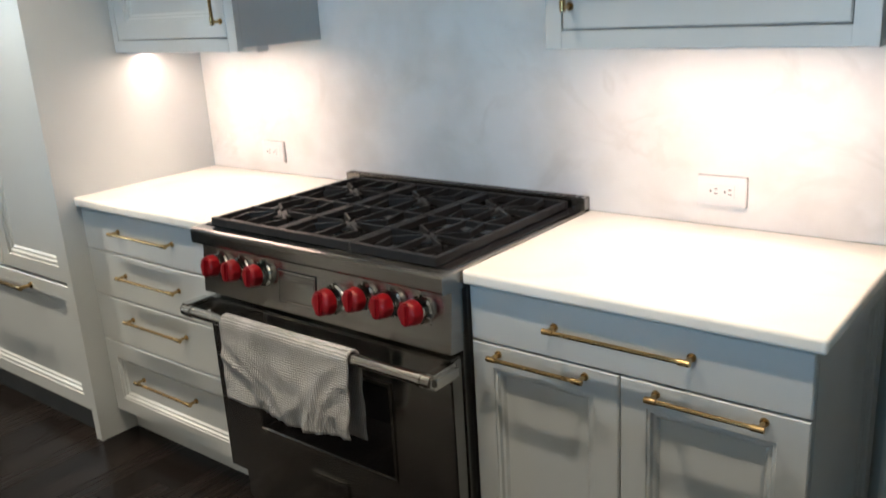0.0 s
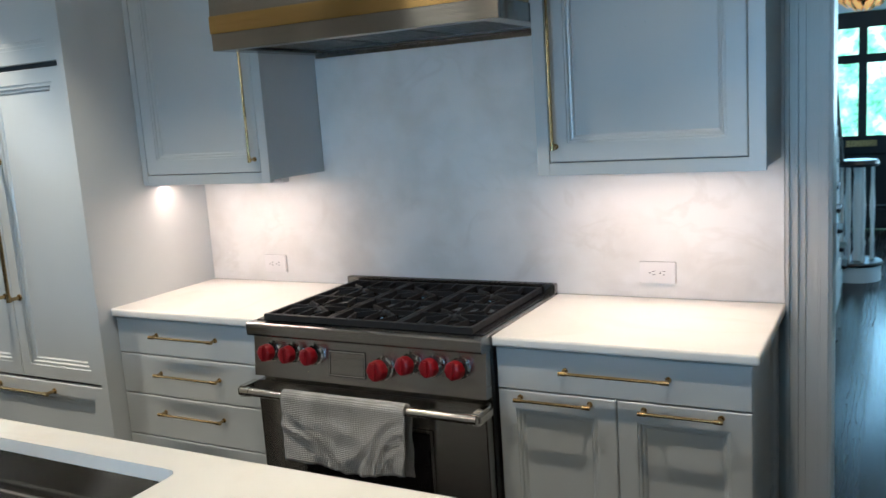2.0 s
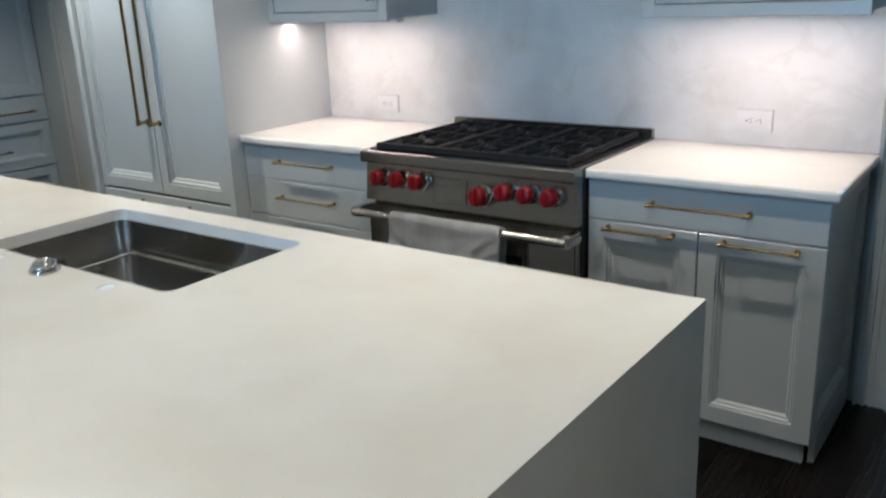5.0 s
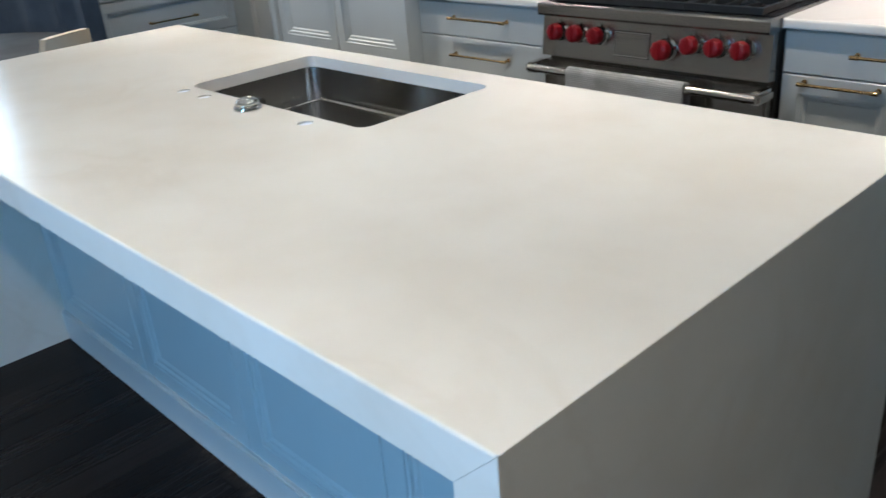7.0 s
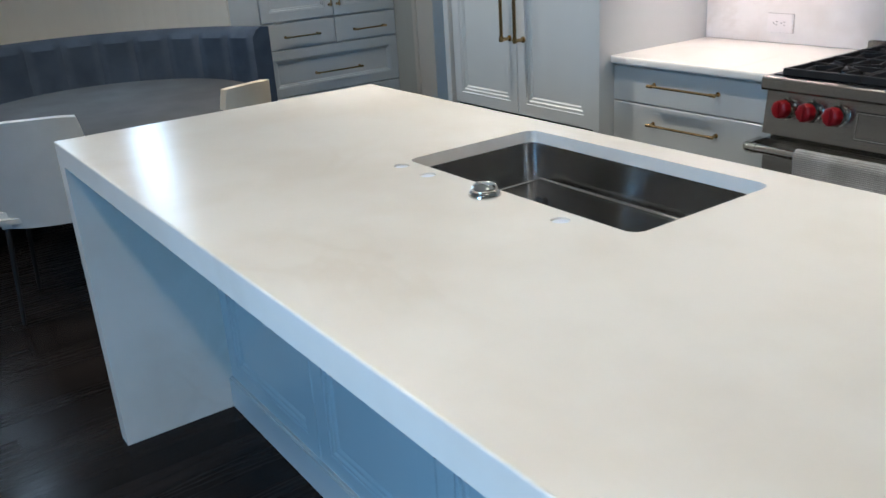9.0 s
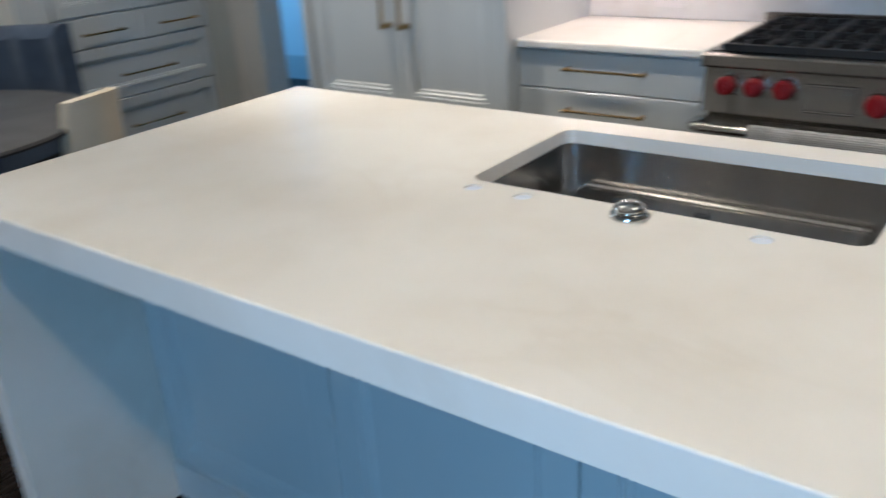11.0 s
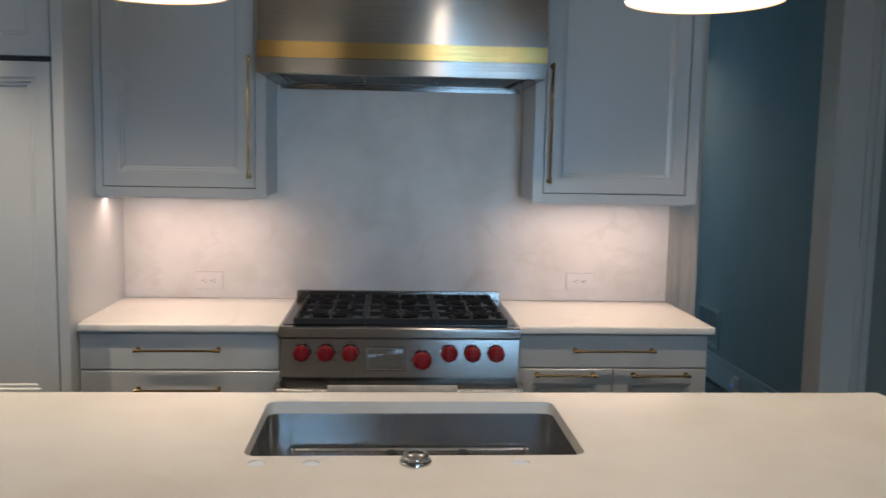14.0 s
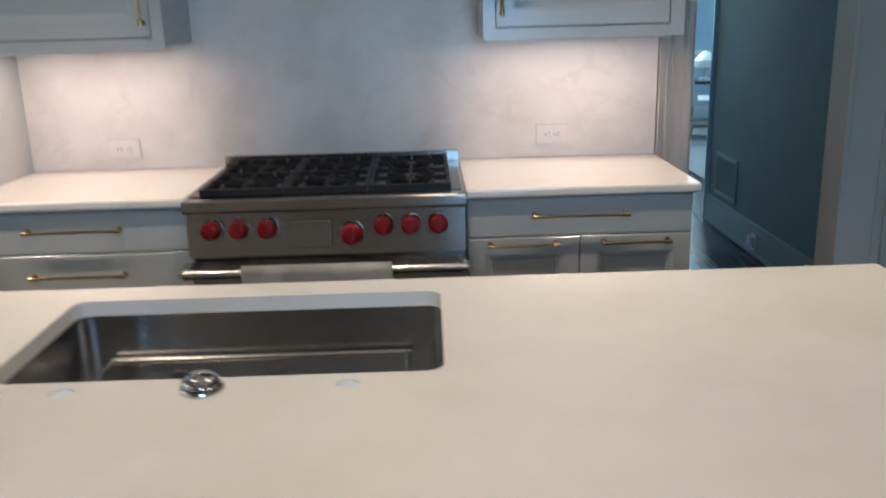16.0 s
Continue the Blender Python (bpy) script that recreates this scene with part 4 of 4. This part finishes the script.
air = tagged(part("air_switch", lathe([(0.030, 0.0), (0.032, 0.002), (0.032, 0.006), (0.030, 0.009), (0.026, 0.010), (0.025, 0.011), (0.0265, 0.016), (0.0245, 0.021), (0.019, 0.0245), (0.017, 0.0235), (0.010, 0.0255), (0.001, 0.0262)], Matrix.Translation((0.012, -2.236, IZ)), 32), CHROME, smooth=True), "polished chrome tap hole cap on the island", "tap cap")
for x, y in PLUGS:
    tagged(part("tap_hole_plug", lathe([(0.0165, -0.012), (0.0168, -0.004), (0.012, -0.003), (0.004, -0.003)], Matrix.Translation((x, y, IZ)), 20), PLUG, smooth=True), "pale plug in a tap hole of the island top", "plug", "tap hole plugs")

# pendants over the island
for px, pz in PENDANTS:
    p = thing("pendant_lamp", (px, -2.23, pz), "white drum pendant lamp with glass bottom", "lamp", "pendants over the island")
    part("shade", lathe([(0.146, 0.004), (0.148, 0.0), (0.148, 0.24), (0.144, 0.245), (0.05, 0.246)], Matrix.Translation((px, -2.23, pz)), 48), SHADE, p, "white glass drum shade", True)
    part("rim", lathe([(0.1485, 0.0), (0.1495, 0.002), (0.1495, 0.010), (0.1485, 0.012)], Matrix.Translation((px, -2.23, pz - 0.002)), 48, False), BRASS, p, "thin brass rim", True)
    part("stem", rod((px, -2.23, pz + 0.245), (px, -2.23, CEIL - 0.02), 0.007), BRASS, p)
    part("canopy", rod((px, -2.23, CEIL - 0.03), (px, -2.23, CEIL), 0.06, n=28), BRASS, p)
for dx, dy, watts, cone in DOWNLIGHTS:
    d = thing("downlight", (dx, dy, CEIL), "round recessed ceiling downlight, some added unseen as fill", "downlight", "ceiling downlights")
    part("ring", lathe([(0.062, -0.001), (0.064, -0.006), (0.050, -0.008), (0.046, -0.002)], Matrix.Translation((dx, dy, CEIL)), 28), WHITEWOOD, d)
    part("lens", lathe([(0.045, -0.0025), (0.044, -0.004), (0.010, -0.0045)], Matrix.Translation((dx, dy, CEIL)), 28), BULB, d)

# ---- built-in hutch on the west side ----
hu = thing("built_in_hutch", (-4.05, -0.47, 0), "pale grey built-in hutch with drawers and brass pulls", "cabinet")
part("body", box(-4.30, -3.842, -1.175, -0.002, 0, 2.70), PAINT, hu)
to_west = Matrix.Translation((-3.82, 0, 0)) @ Matrix.Rotation(radians(90), 4, "Z")


def hutch_front(name, y0, y1, z0, z1, prof, pulls, vertical=None):
    ob = part(name, panel(y0, y1, z0, z1, 0, prof, 0.02), PAINT, hu, turn=to_west)
    for a, b, z in pulls:
        pull(ob, (-3.82, a, z), (-3.82, b, z), (1, 0, 0))
    if vertical:
        pull(ob, (-3.82, vertical, 1.00), (-3.82, vertical, 1.28), (1, 0, 0))


hutch_front("drawer", -0.985, -0.473, 0.765, 0.925, SLAB, [(-0.84, -0.60, 0.838)])
hutch_front("drawer", -0.469, 0.0 - 0.004, 0.765, 0.925, SLAB, [(-0.336, -0.10, 0.831)])
hutch_front("drawer", -0.985, -0.004, 0.462, 0.758, SHAKER, [(-0.65, -0.31, 0.588)])
hutch_front("drawer", -0.985, -0.004, 0.130, 0.455, SHAKER, [(-0.65, -0.31, 0.29)])
hutch_front("door", -0.985, -0.473, 0.935, 2.60, SHAKER, [], -0.50)
hutch_front("door", -0.469, -0.004, 0.935, 2.60, SHAKER, [], -0.44)
part("plinth", box(-3.845, -3.825, -1.00, -0.002, 0, 0.125), PAINT, hu)

# ---- banquette, table and chairs ----
bq = thing("banquette", (-4.1, -2.2, 0), "curved dark blue velvet banquette with channelled back", "banquette")
NCH = 13
for k in range(NCH):
    a0, a1 = 107 + k * (252 - 107) / NCH, 107 + (k + 1) * (252 - 107) / NCH
    bm = bmesh.new()
    ring = []
    for j in range(9):
        u = j / 8
        a = radians(a0 + (a1 - a0) * u)
        puff = 0.022 * (1 - (2 * u - 1) ** 4)
        ring.append([bm.verts.new((BC.x + r * math.cos(a), BC.y + r * math.sin(a), z)) for r, z in ((1.19, 0.46), (1.06 - puff, 0.46), (1.06 - puff, 0.90), (1.09 - puff * 0.6, 0.94), (1.13, 0.955), (1.19, 0.95))])
    for p, q in zip(ring, ring[1:]):
        for i in range(6):
            bm.faces.new((p[i], p[(i + 1) % 6], q[(i + 1) % 6], q[i]))
    bm.faces.new(ring[0])
    bm.faces.new(ring[-1][::-1])
    part("back_channel", bm, VELVET, bq, smooth=True)
part("seat", arc_wall(bmesh.new(), 107, 252, 0.56, 1.055, 0.36, 0.47, 40), VELVET, bq)
part("base", arc_wall(bmesh.new(), 108, 251, 0.64, 1.05, 0.0, 0.36, 40), BLACKWOOD, bq)

tb = thing("round_table", (-2.95, -2.17, 0), "round dark grey pedestal dining table", "table")
mt = Matrix.Translation((-2.95, -2.17, 0))
part("tabletop", lathe([(0.655, 0.722), (0.675, 0.728), (0.682, 0.738), (0.678, 0.748), (0.668, 0.751)], mt, 72), TABLEGREY, tb, smooth=True)
part("pedestal", lathe([(0.30, 0.0), (0.30, 0.015), (0.10, 0.05), (0.06, 0.15), (0.055, 0.60), (0.12, 0.70), (0.20, 0.722)], mt, 32), BLACKWOOD, tb, "black pedestal", True)


def dining_chair(at, face, leather, label, half=0.215):
    """A shell chair at the floor point; face: its heading in degrees from +x."""
    c = thing("dining_chair", (at[0], at[1], 0), label, "chair", "chairs round the table")
    m = Matrix.Translation((at[0], at[1], 0)) @ Matrix.Rotation(radians(face), 4, "Z")
    bm = box(-0.21, 0.22, -half, half, 0.42, 0.49, 0.025)
    part("seat", bm, leather, c, smooth=True, turn=m)
    bm = bmesh.new()
    rows = []
    for j in range(8):
        z = 0.42 + 0.44 * j / 7
        wd = half - 0.2 * half * (j / 7) ** 2
        row = []
        for i in range(13):
            u = -1 + 2 * i / 12
            yb = wd * u
            xb = -0.20 - 0.05 * j / 7 + 0.09 * abs(u) ** 2.5
            row.append((xb, yb, z - 0.02 * abs(u) ** 3 * (j == 7)))
        rows.append(row)
    fr_ = [[bm.verts.new((x + 0.022, y * 0.96, z)) for x, y, z in r] for r in rows]
    bk = [[bm.verts.new((x - 0.022, y, z)) for x, y, z in r] for r in rows]
    for s in (fr_, bk):
        for a, b in zip(s, s[1:]):
            for i in range(12):
                bm.faces.new((a[i], a[i + 1], b[i + 1], b[i]))
    for i in range(12):
        bm.faces.new((fr_[0][i], fr_[0][i + 1], bk[0][i + 1], bk[0][i]))
        bm.faces.new((fr_[7][i], fr_[7][i + 1], bk[7][i + 1], bk[7][i]))
    for i in (0, 12):
        for j in range(7):
            bm.faces.new((fr_[j][i], fr_[j + 1][i], bk[j + 1][i], bk[j][i]))
    part("backrest", bm, leather, c, smooth=True, turn=m)
    for sx in (-0.17, 0.18):
        for sy in (-0.8 * half, 0.8 * half):
            part("leg", rod((sx * 1.15, sy * 1.15, 0), (sx, sy, 0.43), 0.009, 0.012), BLACKWOOD, c, "slim black metal leg", turn=m)
    return c


dining_chair((-2.53, -2.585), 160, WHITELEATHER, "white leather dining chair with slim black legs")
dining_chair((-2.535, -1.785), 199, CREAM, "narrow cream leather dining chair at the round table", 0.15)

# ---- hall: front door, stairs, lamp, grille ----
fd = thing("front_door", (1.17, 7.46, 0), "black front door with four glass panes and brass letterbox", "door")
DX0, DX1, DZ = 0.525, 1.815, 2.335
frame_b = bmesh.new()
for b in ((DX0, 0.70, 0.005, DZ), (1.62, DX1, 0.005, DZ), (0.70, 1.62, 2.17, DZ), (1.175, 1.260, 1.02, 2.17), (0.70, 1.175, 1.80, 1.89), (1.26, 1.62, 1.80, 1.89), (0.70, 1.62, 0.86, 1.02), (0.70, 1.62, 0.005, 0.22)):
    add_box(frame_b, b[0], b[1], 7.44, 7.49, b[2], b[3], 0.003)
part("leaf", frame_b, BLACKWOOD, fd)
part("lower_panel", panel(0.70, 1.62, 0.22, 0.86, 7.452, [(0, 0), (0.03, 0.0), (0.05, 0.012)], 0.02), BLACKWOOD, fd)
for a, b in ((0.70, 1.175), (1.26, 1.62)):
    for c, d in ((1.02, 1.80), (1.89, 2.17)):
        pn = part("pane", box(a, b, 7.462, 7.468, c, d), CLEAR, fd, "clear window pane")
        pn.visible_shadow = False
part("letterbox", box(1.06, 1.36, 7.43, 7.44, 0.905, 0.975, 0.003), BRASS, fd, "brass letterbox plate")
for hz in (0.35, 1.2, 2.0):
    part("hinge", box(1.795, 1.815, 7.425, 7.44, hz, hz + 0.10), BRASS, fd)

st = thing("staircase", (0.6, 2.6, 0), "white staircase with dark treads and black handrail", "staircase")
RISE, GO, SXR = 0.187, 0.27, 1.185
NST = 14
body = bmesh.new()
for k in range(NST):
    y1 = 4.62 - GO * k
    add_box(body, 0.03, SXR, y1 - GO - 0.001 * k, y1 - 0.02, 0.0, RISE * (k + 1) - 0.032)
part("carcass", body, WHITEWOOD, st)
for k in range(NST):
    y1 = 4.62 - GO * k
    part("tread", box(0.03, SXR + 0.035, y1 - GO, y1 + 0.02, RISE * (k + 1) - 0.030, RISE * (k + 1), 0.006), BLACKWOOD, st, "dark tread with rounded nosing")
    if 0 < k < 12:
        for q in (0.25, 0.75):
            yy = y1 - GO * q
            zb = RISE * (k + 1)
            part("baluster", lathe([(0.014, 0), (0.014, 0.14), (0.020, 0.16), (0.012, 0.19), (0.017, 0.45), (0.012, 0.60), (0.012, 0.92)], Matrix.Translation((SXR - 0.03, yy, zb)), 10), WHITEWOOD, st, smooth=True)
part("curtail_step", lathe([(0.195, 0), (0.195, 0.125), (0.18, 0.13)], Matrix.Translation((1.265, 4.76, 0)), 28), WHITEWOOD, st, "rounded white bottom step", True)
part("curtail_tread", lathe([(0.205, 0.131), (0.215, 0.145), (0.205, 0.160)], Matrix.Translation((1.265, 4.76, 0)), 28), BLACKWOOD, st, "dark rounded tread", True)
part("newel", lathe([(0.048, 0.16), (0.048, 0.22), (0.036, 0.24), (0.040, 0.30), (0.048, 0.60), (0.036, 0.86), (0.046, 0.93)], Matrix.Translation((1.29, 4.76, 0)), 18), WHITEWOOD, st, "white turned newel post", True)
for k in range(6):
    a = radians(30 + 52 * k)
    part("baluster", lathe([(0.017, 0.16), (0.017, 0.30), (0.024, 0.32), (0.013, 0.36), (0.021, 0.62), (0.013, 0.78), (0.013, 0.93)], Matrix.Translation((1.285 + 0.12 * math.cos(a), 4.76 + 0.12 * math.sin(a), 0)), 12), WHITEWOOD, st, smooth=True)
part("rail_end", lathe([(0.10, 0.93), (0.15, 0.935), (0.155, 0.955), (0.14, 0.985), (0.05, 0.99)], Matrix.Translation((1.285, 4.76, 0)), 28), BLACKWOOD, st, "black scrolled handrail end", True)
rb = bmesh.new()
add_rod(rb, (1.15, 4.72, 0.965), (1.155, 4.50, 1.08), 0.032, n=12)
add_rod(rb, (1.155, 4.50, 1.08), (1.155, 4.50 - GO * 11, 1.08 + RISE * 11), 0.032, n=12)
part("handrail", rb, BLACKWOOD, st, "black painted handrail", True)
structure("wall_under_stairs", box(SXR + 0.001, SXR + 0.012, 0.15, 4.1, 0, 0.30, 0.002), WHITEWOOD, "white panelled board along the stair foot", "trim")

ch = thing("ceiling_lamp", (1.28, 5.6, 2.2), "tiered lit amber and gold ceiling lamp in the hall", "lamp")
for rr, zz, n in ((0.27, 2.40, 26), (0.22, 2.33, 22), (0.16, 2.28, 16), (0.09, 2.25, 10)):
    for k in range(n):
        a = 2 * math.pi * k / n
        m = Matrix.Translation((1.28, 5.6, zz)) @ Matrix.Rotation(a, 4, "Z") @ Matrix.Translation((rr, 0, 0)) @ Matrix.Rotation(radians(40), 4, "Y")
        part("leaf", lathe([(0.002, -0.05), (0.020, -0.01), (0.024, 0.02), (0.004, 0.055)], m @ Matrix.Diagonal((0.35, 1, 1, 1)), 6), AMBER if k % 3 else GOLD, ch)
part("bowl", lathe([(0.02, 2.262), (0.10, 2.275), (0.18, 2.31), (0.24, 2.37), (0.26, 2.42), (0.255, 2.42), (0.23, 2.375), (0.17, 2.32), (0.09, 2.285), (0.02, 2.272)], Matrix.Translation((1.28, 5.6, 0)), 28, False), GOLD, ch, "gilded bowl", True)
part("stem", rod((1.28, 5.6, 2.26), (1.28, 5.6, CEIL), 0.012), GOLD, ch)
part("bulb", lathe([(0.01, 2.40), (0.035, 2.42), (0.035, 2.47), (0.01, 2.49)], Matrix.Translation((1.28, 5.6, 0)), 16), BULB, ch, "lit warm bulb", True)

gr = thing("air_grille", (2.33, 2.18, 0.23), "grey metal return air grille in the blue wall", "air grille")
gb = bmesh.new()
for b in ((1.985, 2.38, 0.225, 0.250), (1.985, 2.38, 0.485, 0.510), (1.985, 2.01, 0.25, 0.485), (2.355, 2.38, 0.25, 0.485)):
    add_box(gb, 2.314, 2.329, b[0], b[1], b[2], b[3], 0.002)
part("frame", gb, BASE_BLUE, gr)
part("backing", box(2.3278, 2.3292, 2.01, 2.355, 0.25, 0.485), HOLE, gr, "dark duct behind the grille")
for k in range(13):
    part("slat", box(2.320, 2.327, 2.01, 2.355, 0.256 + k * 0.018, 0.2595 + k * 0.018), BASE_BLUE, gr)
for k in range(16):
    part("bar", box(2.3205, 2.3265, 2.018 + k * 0.0218, 2.0215 + k * 0.0218, 0.25, 0.485), BASE_BLUE, gr)
bo = thing("baseboard_outlet", (2.30, 1.60, 0.09), "grey metal outlet plate on the baseboard", "outlet")
part("plate", box(2.2985, 2.3045, 1.545, 1.625, 0.035, 0.135, 0.002), PLATE, bo)
part("face", box(2.2965, 2.2985, 1.565, 1.605, 0.055, 0.115, 0.001), HOLE, bo)
part("adapter", box(2.268, 2.2965, 1.560, 1.610, 0.062, 0.122, 0.005), PLATE, bo, "small plug-in adapter", True)
part("led", box(2.2668, 2.2679, 1.581, 1.589, 0.072, 0.080), glow("blue_indicator", (0.05, 0.08, 1.0), 6.0), bo, "tiny blue indicator light")

sw = thing("light_switch", (2.38, -0.40, 1.2), "white wall light switch", "switch")
part("plate", box(2.374, 2.3795, -0.432, -0.366, 1.190, 1.308, 0.002), PLATE, sw)
part("rocker", box(2.370, 2.374, -0.414, -0.384, 1.214, 1.284, 0.001), PLUG, sw)
pf = thing("framed_picture", (2.38, -1.0, 1.0), "large white-framed abstract picture in ochre and black", "picture")
fb = bmesh.new()
for b in ((-1.50, -0.46, 1.0, 1.06), (-1.50, -0.46, 2.24, 2.30), (-1.50, -1.44, 1.06, 2.24), (-0.52, -0.46, 1.06, 2.24)):
    add_box(fb, 2.345, 2.379, b[0], b[1], b[2], b[3], 0.003)
part("frame", fb, WHITEWOOD, pf)
part("canvas", box(2.366, 2.379, -1.44, -0.52, 1.55, 2.24), CANVAS, pf, "ochre upper field")
part("canvas", box(2.366, 2.379, -1.44, -0.52, 1.06, 1.548), CANVAS_DARK, pf, "black lower field")
structure("trim_east", box(2.370, 2.3798, -0.228, -0.206, 0.19, H1, 0.003), WALL_OLIVE, "slim painted wall moulding", "trim")

# sitting room glimpse
ac = thing("armchair", (3.55, 6.3, 0), "white upholstered armchair with pale wooden legs", "armchair")
part("seat", box(3.22, 3.90, 6.0, 6.62, 0.24, 0.46, 0.05), WHITELEATHER, ac, smooth=True)
part("backrest", box(-0.09, 0.09, -0.33, 0.33, 0.0, 0.58, 0.05), WHITELEATHER, ac, smooth=True, turn=Matrix.Translation((3.26, 6.31, 0.36)) @ Matrix.Rotation(radians(-14), 4, "Y"))
part("seat_frame", box(3.24, 3.88, 6.02, 6.60, 0.19, 0.238, 0.006), CREAM, ac)
for lx in (3.27, 3.85):
    for ly in (6.05, 6.57):
        part("leg", rod((lx, ly, 0.0102), (lx, ly, 0.20), 0.014, 0.02), CREAM, ac)
se = thing("side_table", (3.62, 6.9, 0), "small black side table", "table")
part("tabletop", box(3.42, 3.86, 6.75, 7.15, 0.57, 0.60, 0.004), BLACKWOOD, se)
for lx in (3.45, 3.83):
    for ly in (6.78, 7.12):
        part("leg", box(lx - 0.018, lx + 0.018, ly - 0.018, ly + 0.018, 0.0102, 0.57), BLACKWOOD, se)
tagged(part("vase", lathe([(0.07, 0.60), (0.07, 0.62), (0.02, 0.64), (0.05, 0.70), (0.13, 0.76), (0.13, 0.84), (0.06, 0.92), (0.02, 0.94)], Matrix.Translation((3.68, 6.95, 0)), 24), WHITEWOOD, smooth=True), "rounded white vase on the side table", "vase")
tagged(part("rug", box(2.75, 5.6, 3.9, 7.1, 0.0005, 0.010, 0.003), RUG), "pale woven rug on the dark floor", "rug")

# ---- floor boards (last) ----
BW = 0.098
random.seed(4)
boards, near, shared = bmesh.new(), 0, {}
fl = thing("floor", (0, 0, 0), "dark stained oak board floor with satin finish", "floor", kind="structure")
ix = 0
x = -6.0
rest_v, rest_f = [], []
while x < 6.5:
    y = -6.5 - random.random() * 1.5
    while y < 7.4:
        ln = random.choice((1.2, 1.6, 2.0, 2.4))
        a, b = max(y, -6.5), min(y + ln, 7.4)
        y += ln
        if b - a < 0.05:
            continue
        xm, ym = x + BW / 2, (a + b) / 2
        close = (-2.6 < xm < 1.9 and -3.6 < ym < 0.2) or (1.0 < xm < 2.3 and 0.1 < ym < 5.5)
        if close and near < 290:
            near += 1
            key = round(b - a, 3)
            if key not in shared:
                pb = box(-BW / 2 + 0.0003, BW / 2 - 0.0003, -(b - a) / 2 + 0.001, (b - a) / 2 - 0.001, -0.012, 0.0, 0.0)
                me = bpy.data.meshes.new("board")
                pb.to_mesh(me)
                pb.free()
                me.materials.append(FLOOR)
                shared[key] = me
            ob = new("board", shared[key])
            ob.location = (xm, ym, -0.0002)
            ob.parent = fl
        else:
            n0 = len(rest_v)
            for zz in (-0.012, -0.0002):
                rest_v += [(x + 0.0003, a + 0.001, zz), (x + BW - 0.0003, a + 0.001, zz), (x + BW - 0.0003, b - 0.001, zz), (x + 0.0003, b - 0.001, zz)]
            rest_f += [(n0 + 4, n0 + 5, n0 + 6, n0 + 7), (n0, n0 + 1, n0 + 5, n0 + 4), (n0 + 1, n0 + 2, n0 + 6, n0 + 5), (n0 + 2, n0 + 3, n0 + 7, n0 + 6), (n0 + 3, n0, n0 + 4, n0 + 7)]
    x += BW
me = bpy.data.meshes.new("boards")
me.from_pydata(rest_v, [], rest_f)
me.materials.append(FLOOR)
ob = new("boards", me)
ob.parent = fl
tagged(ob, kind="stuff")
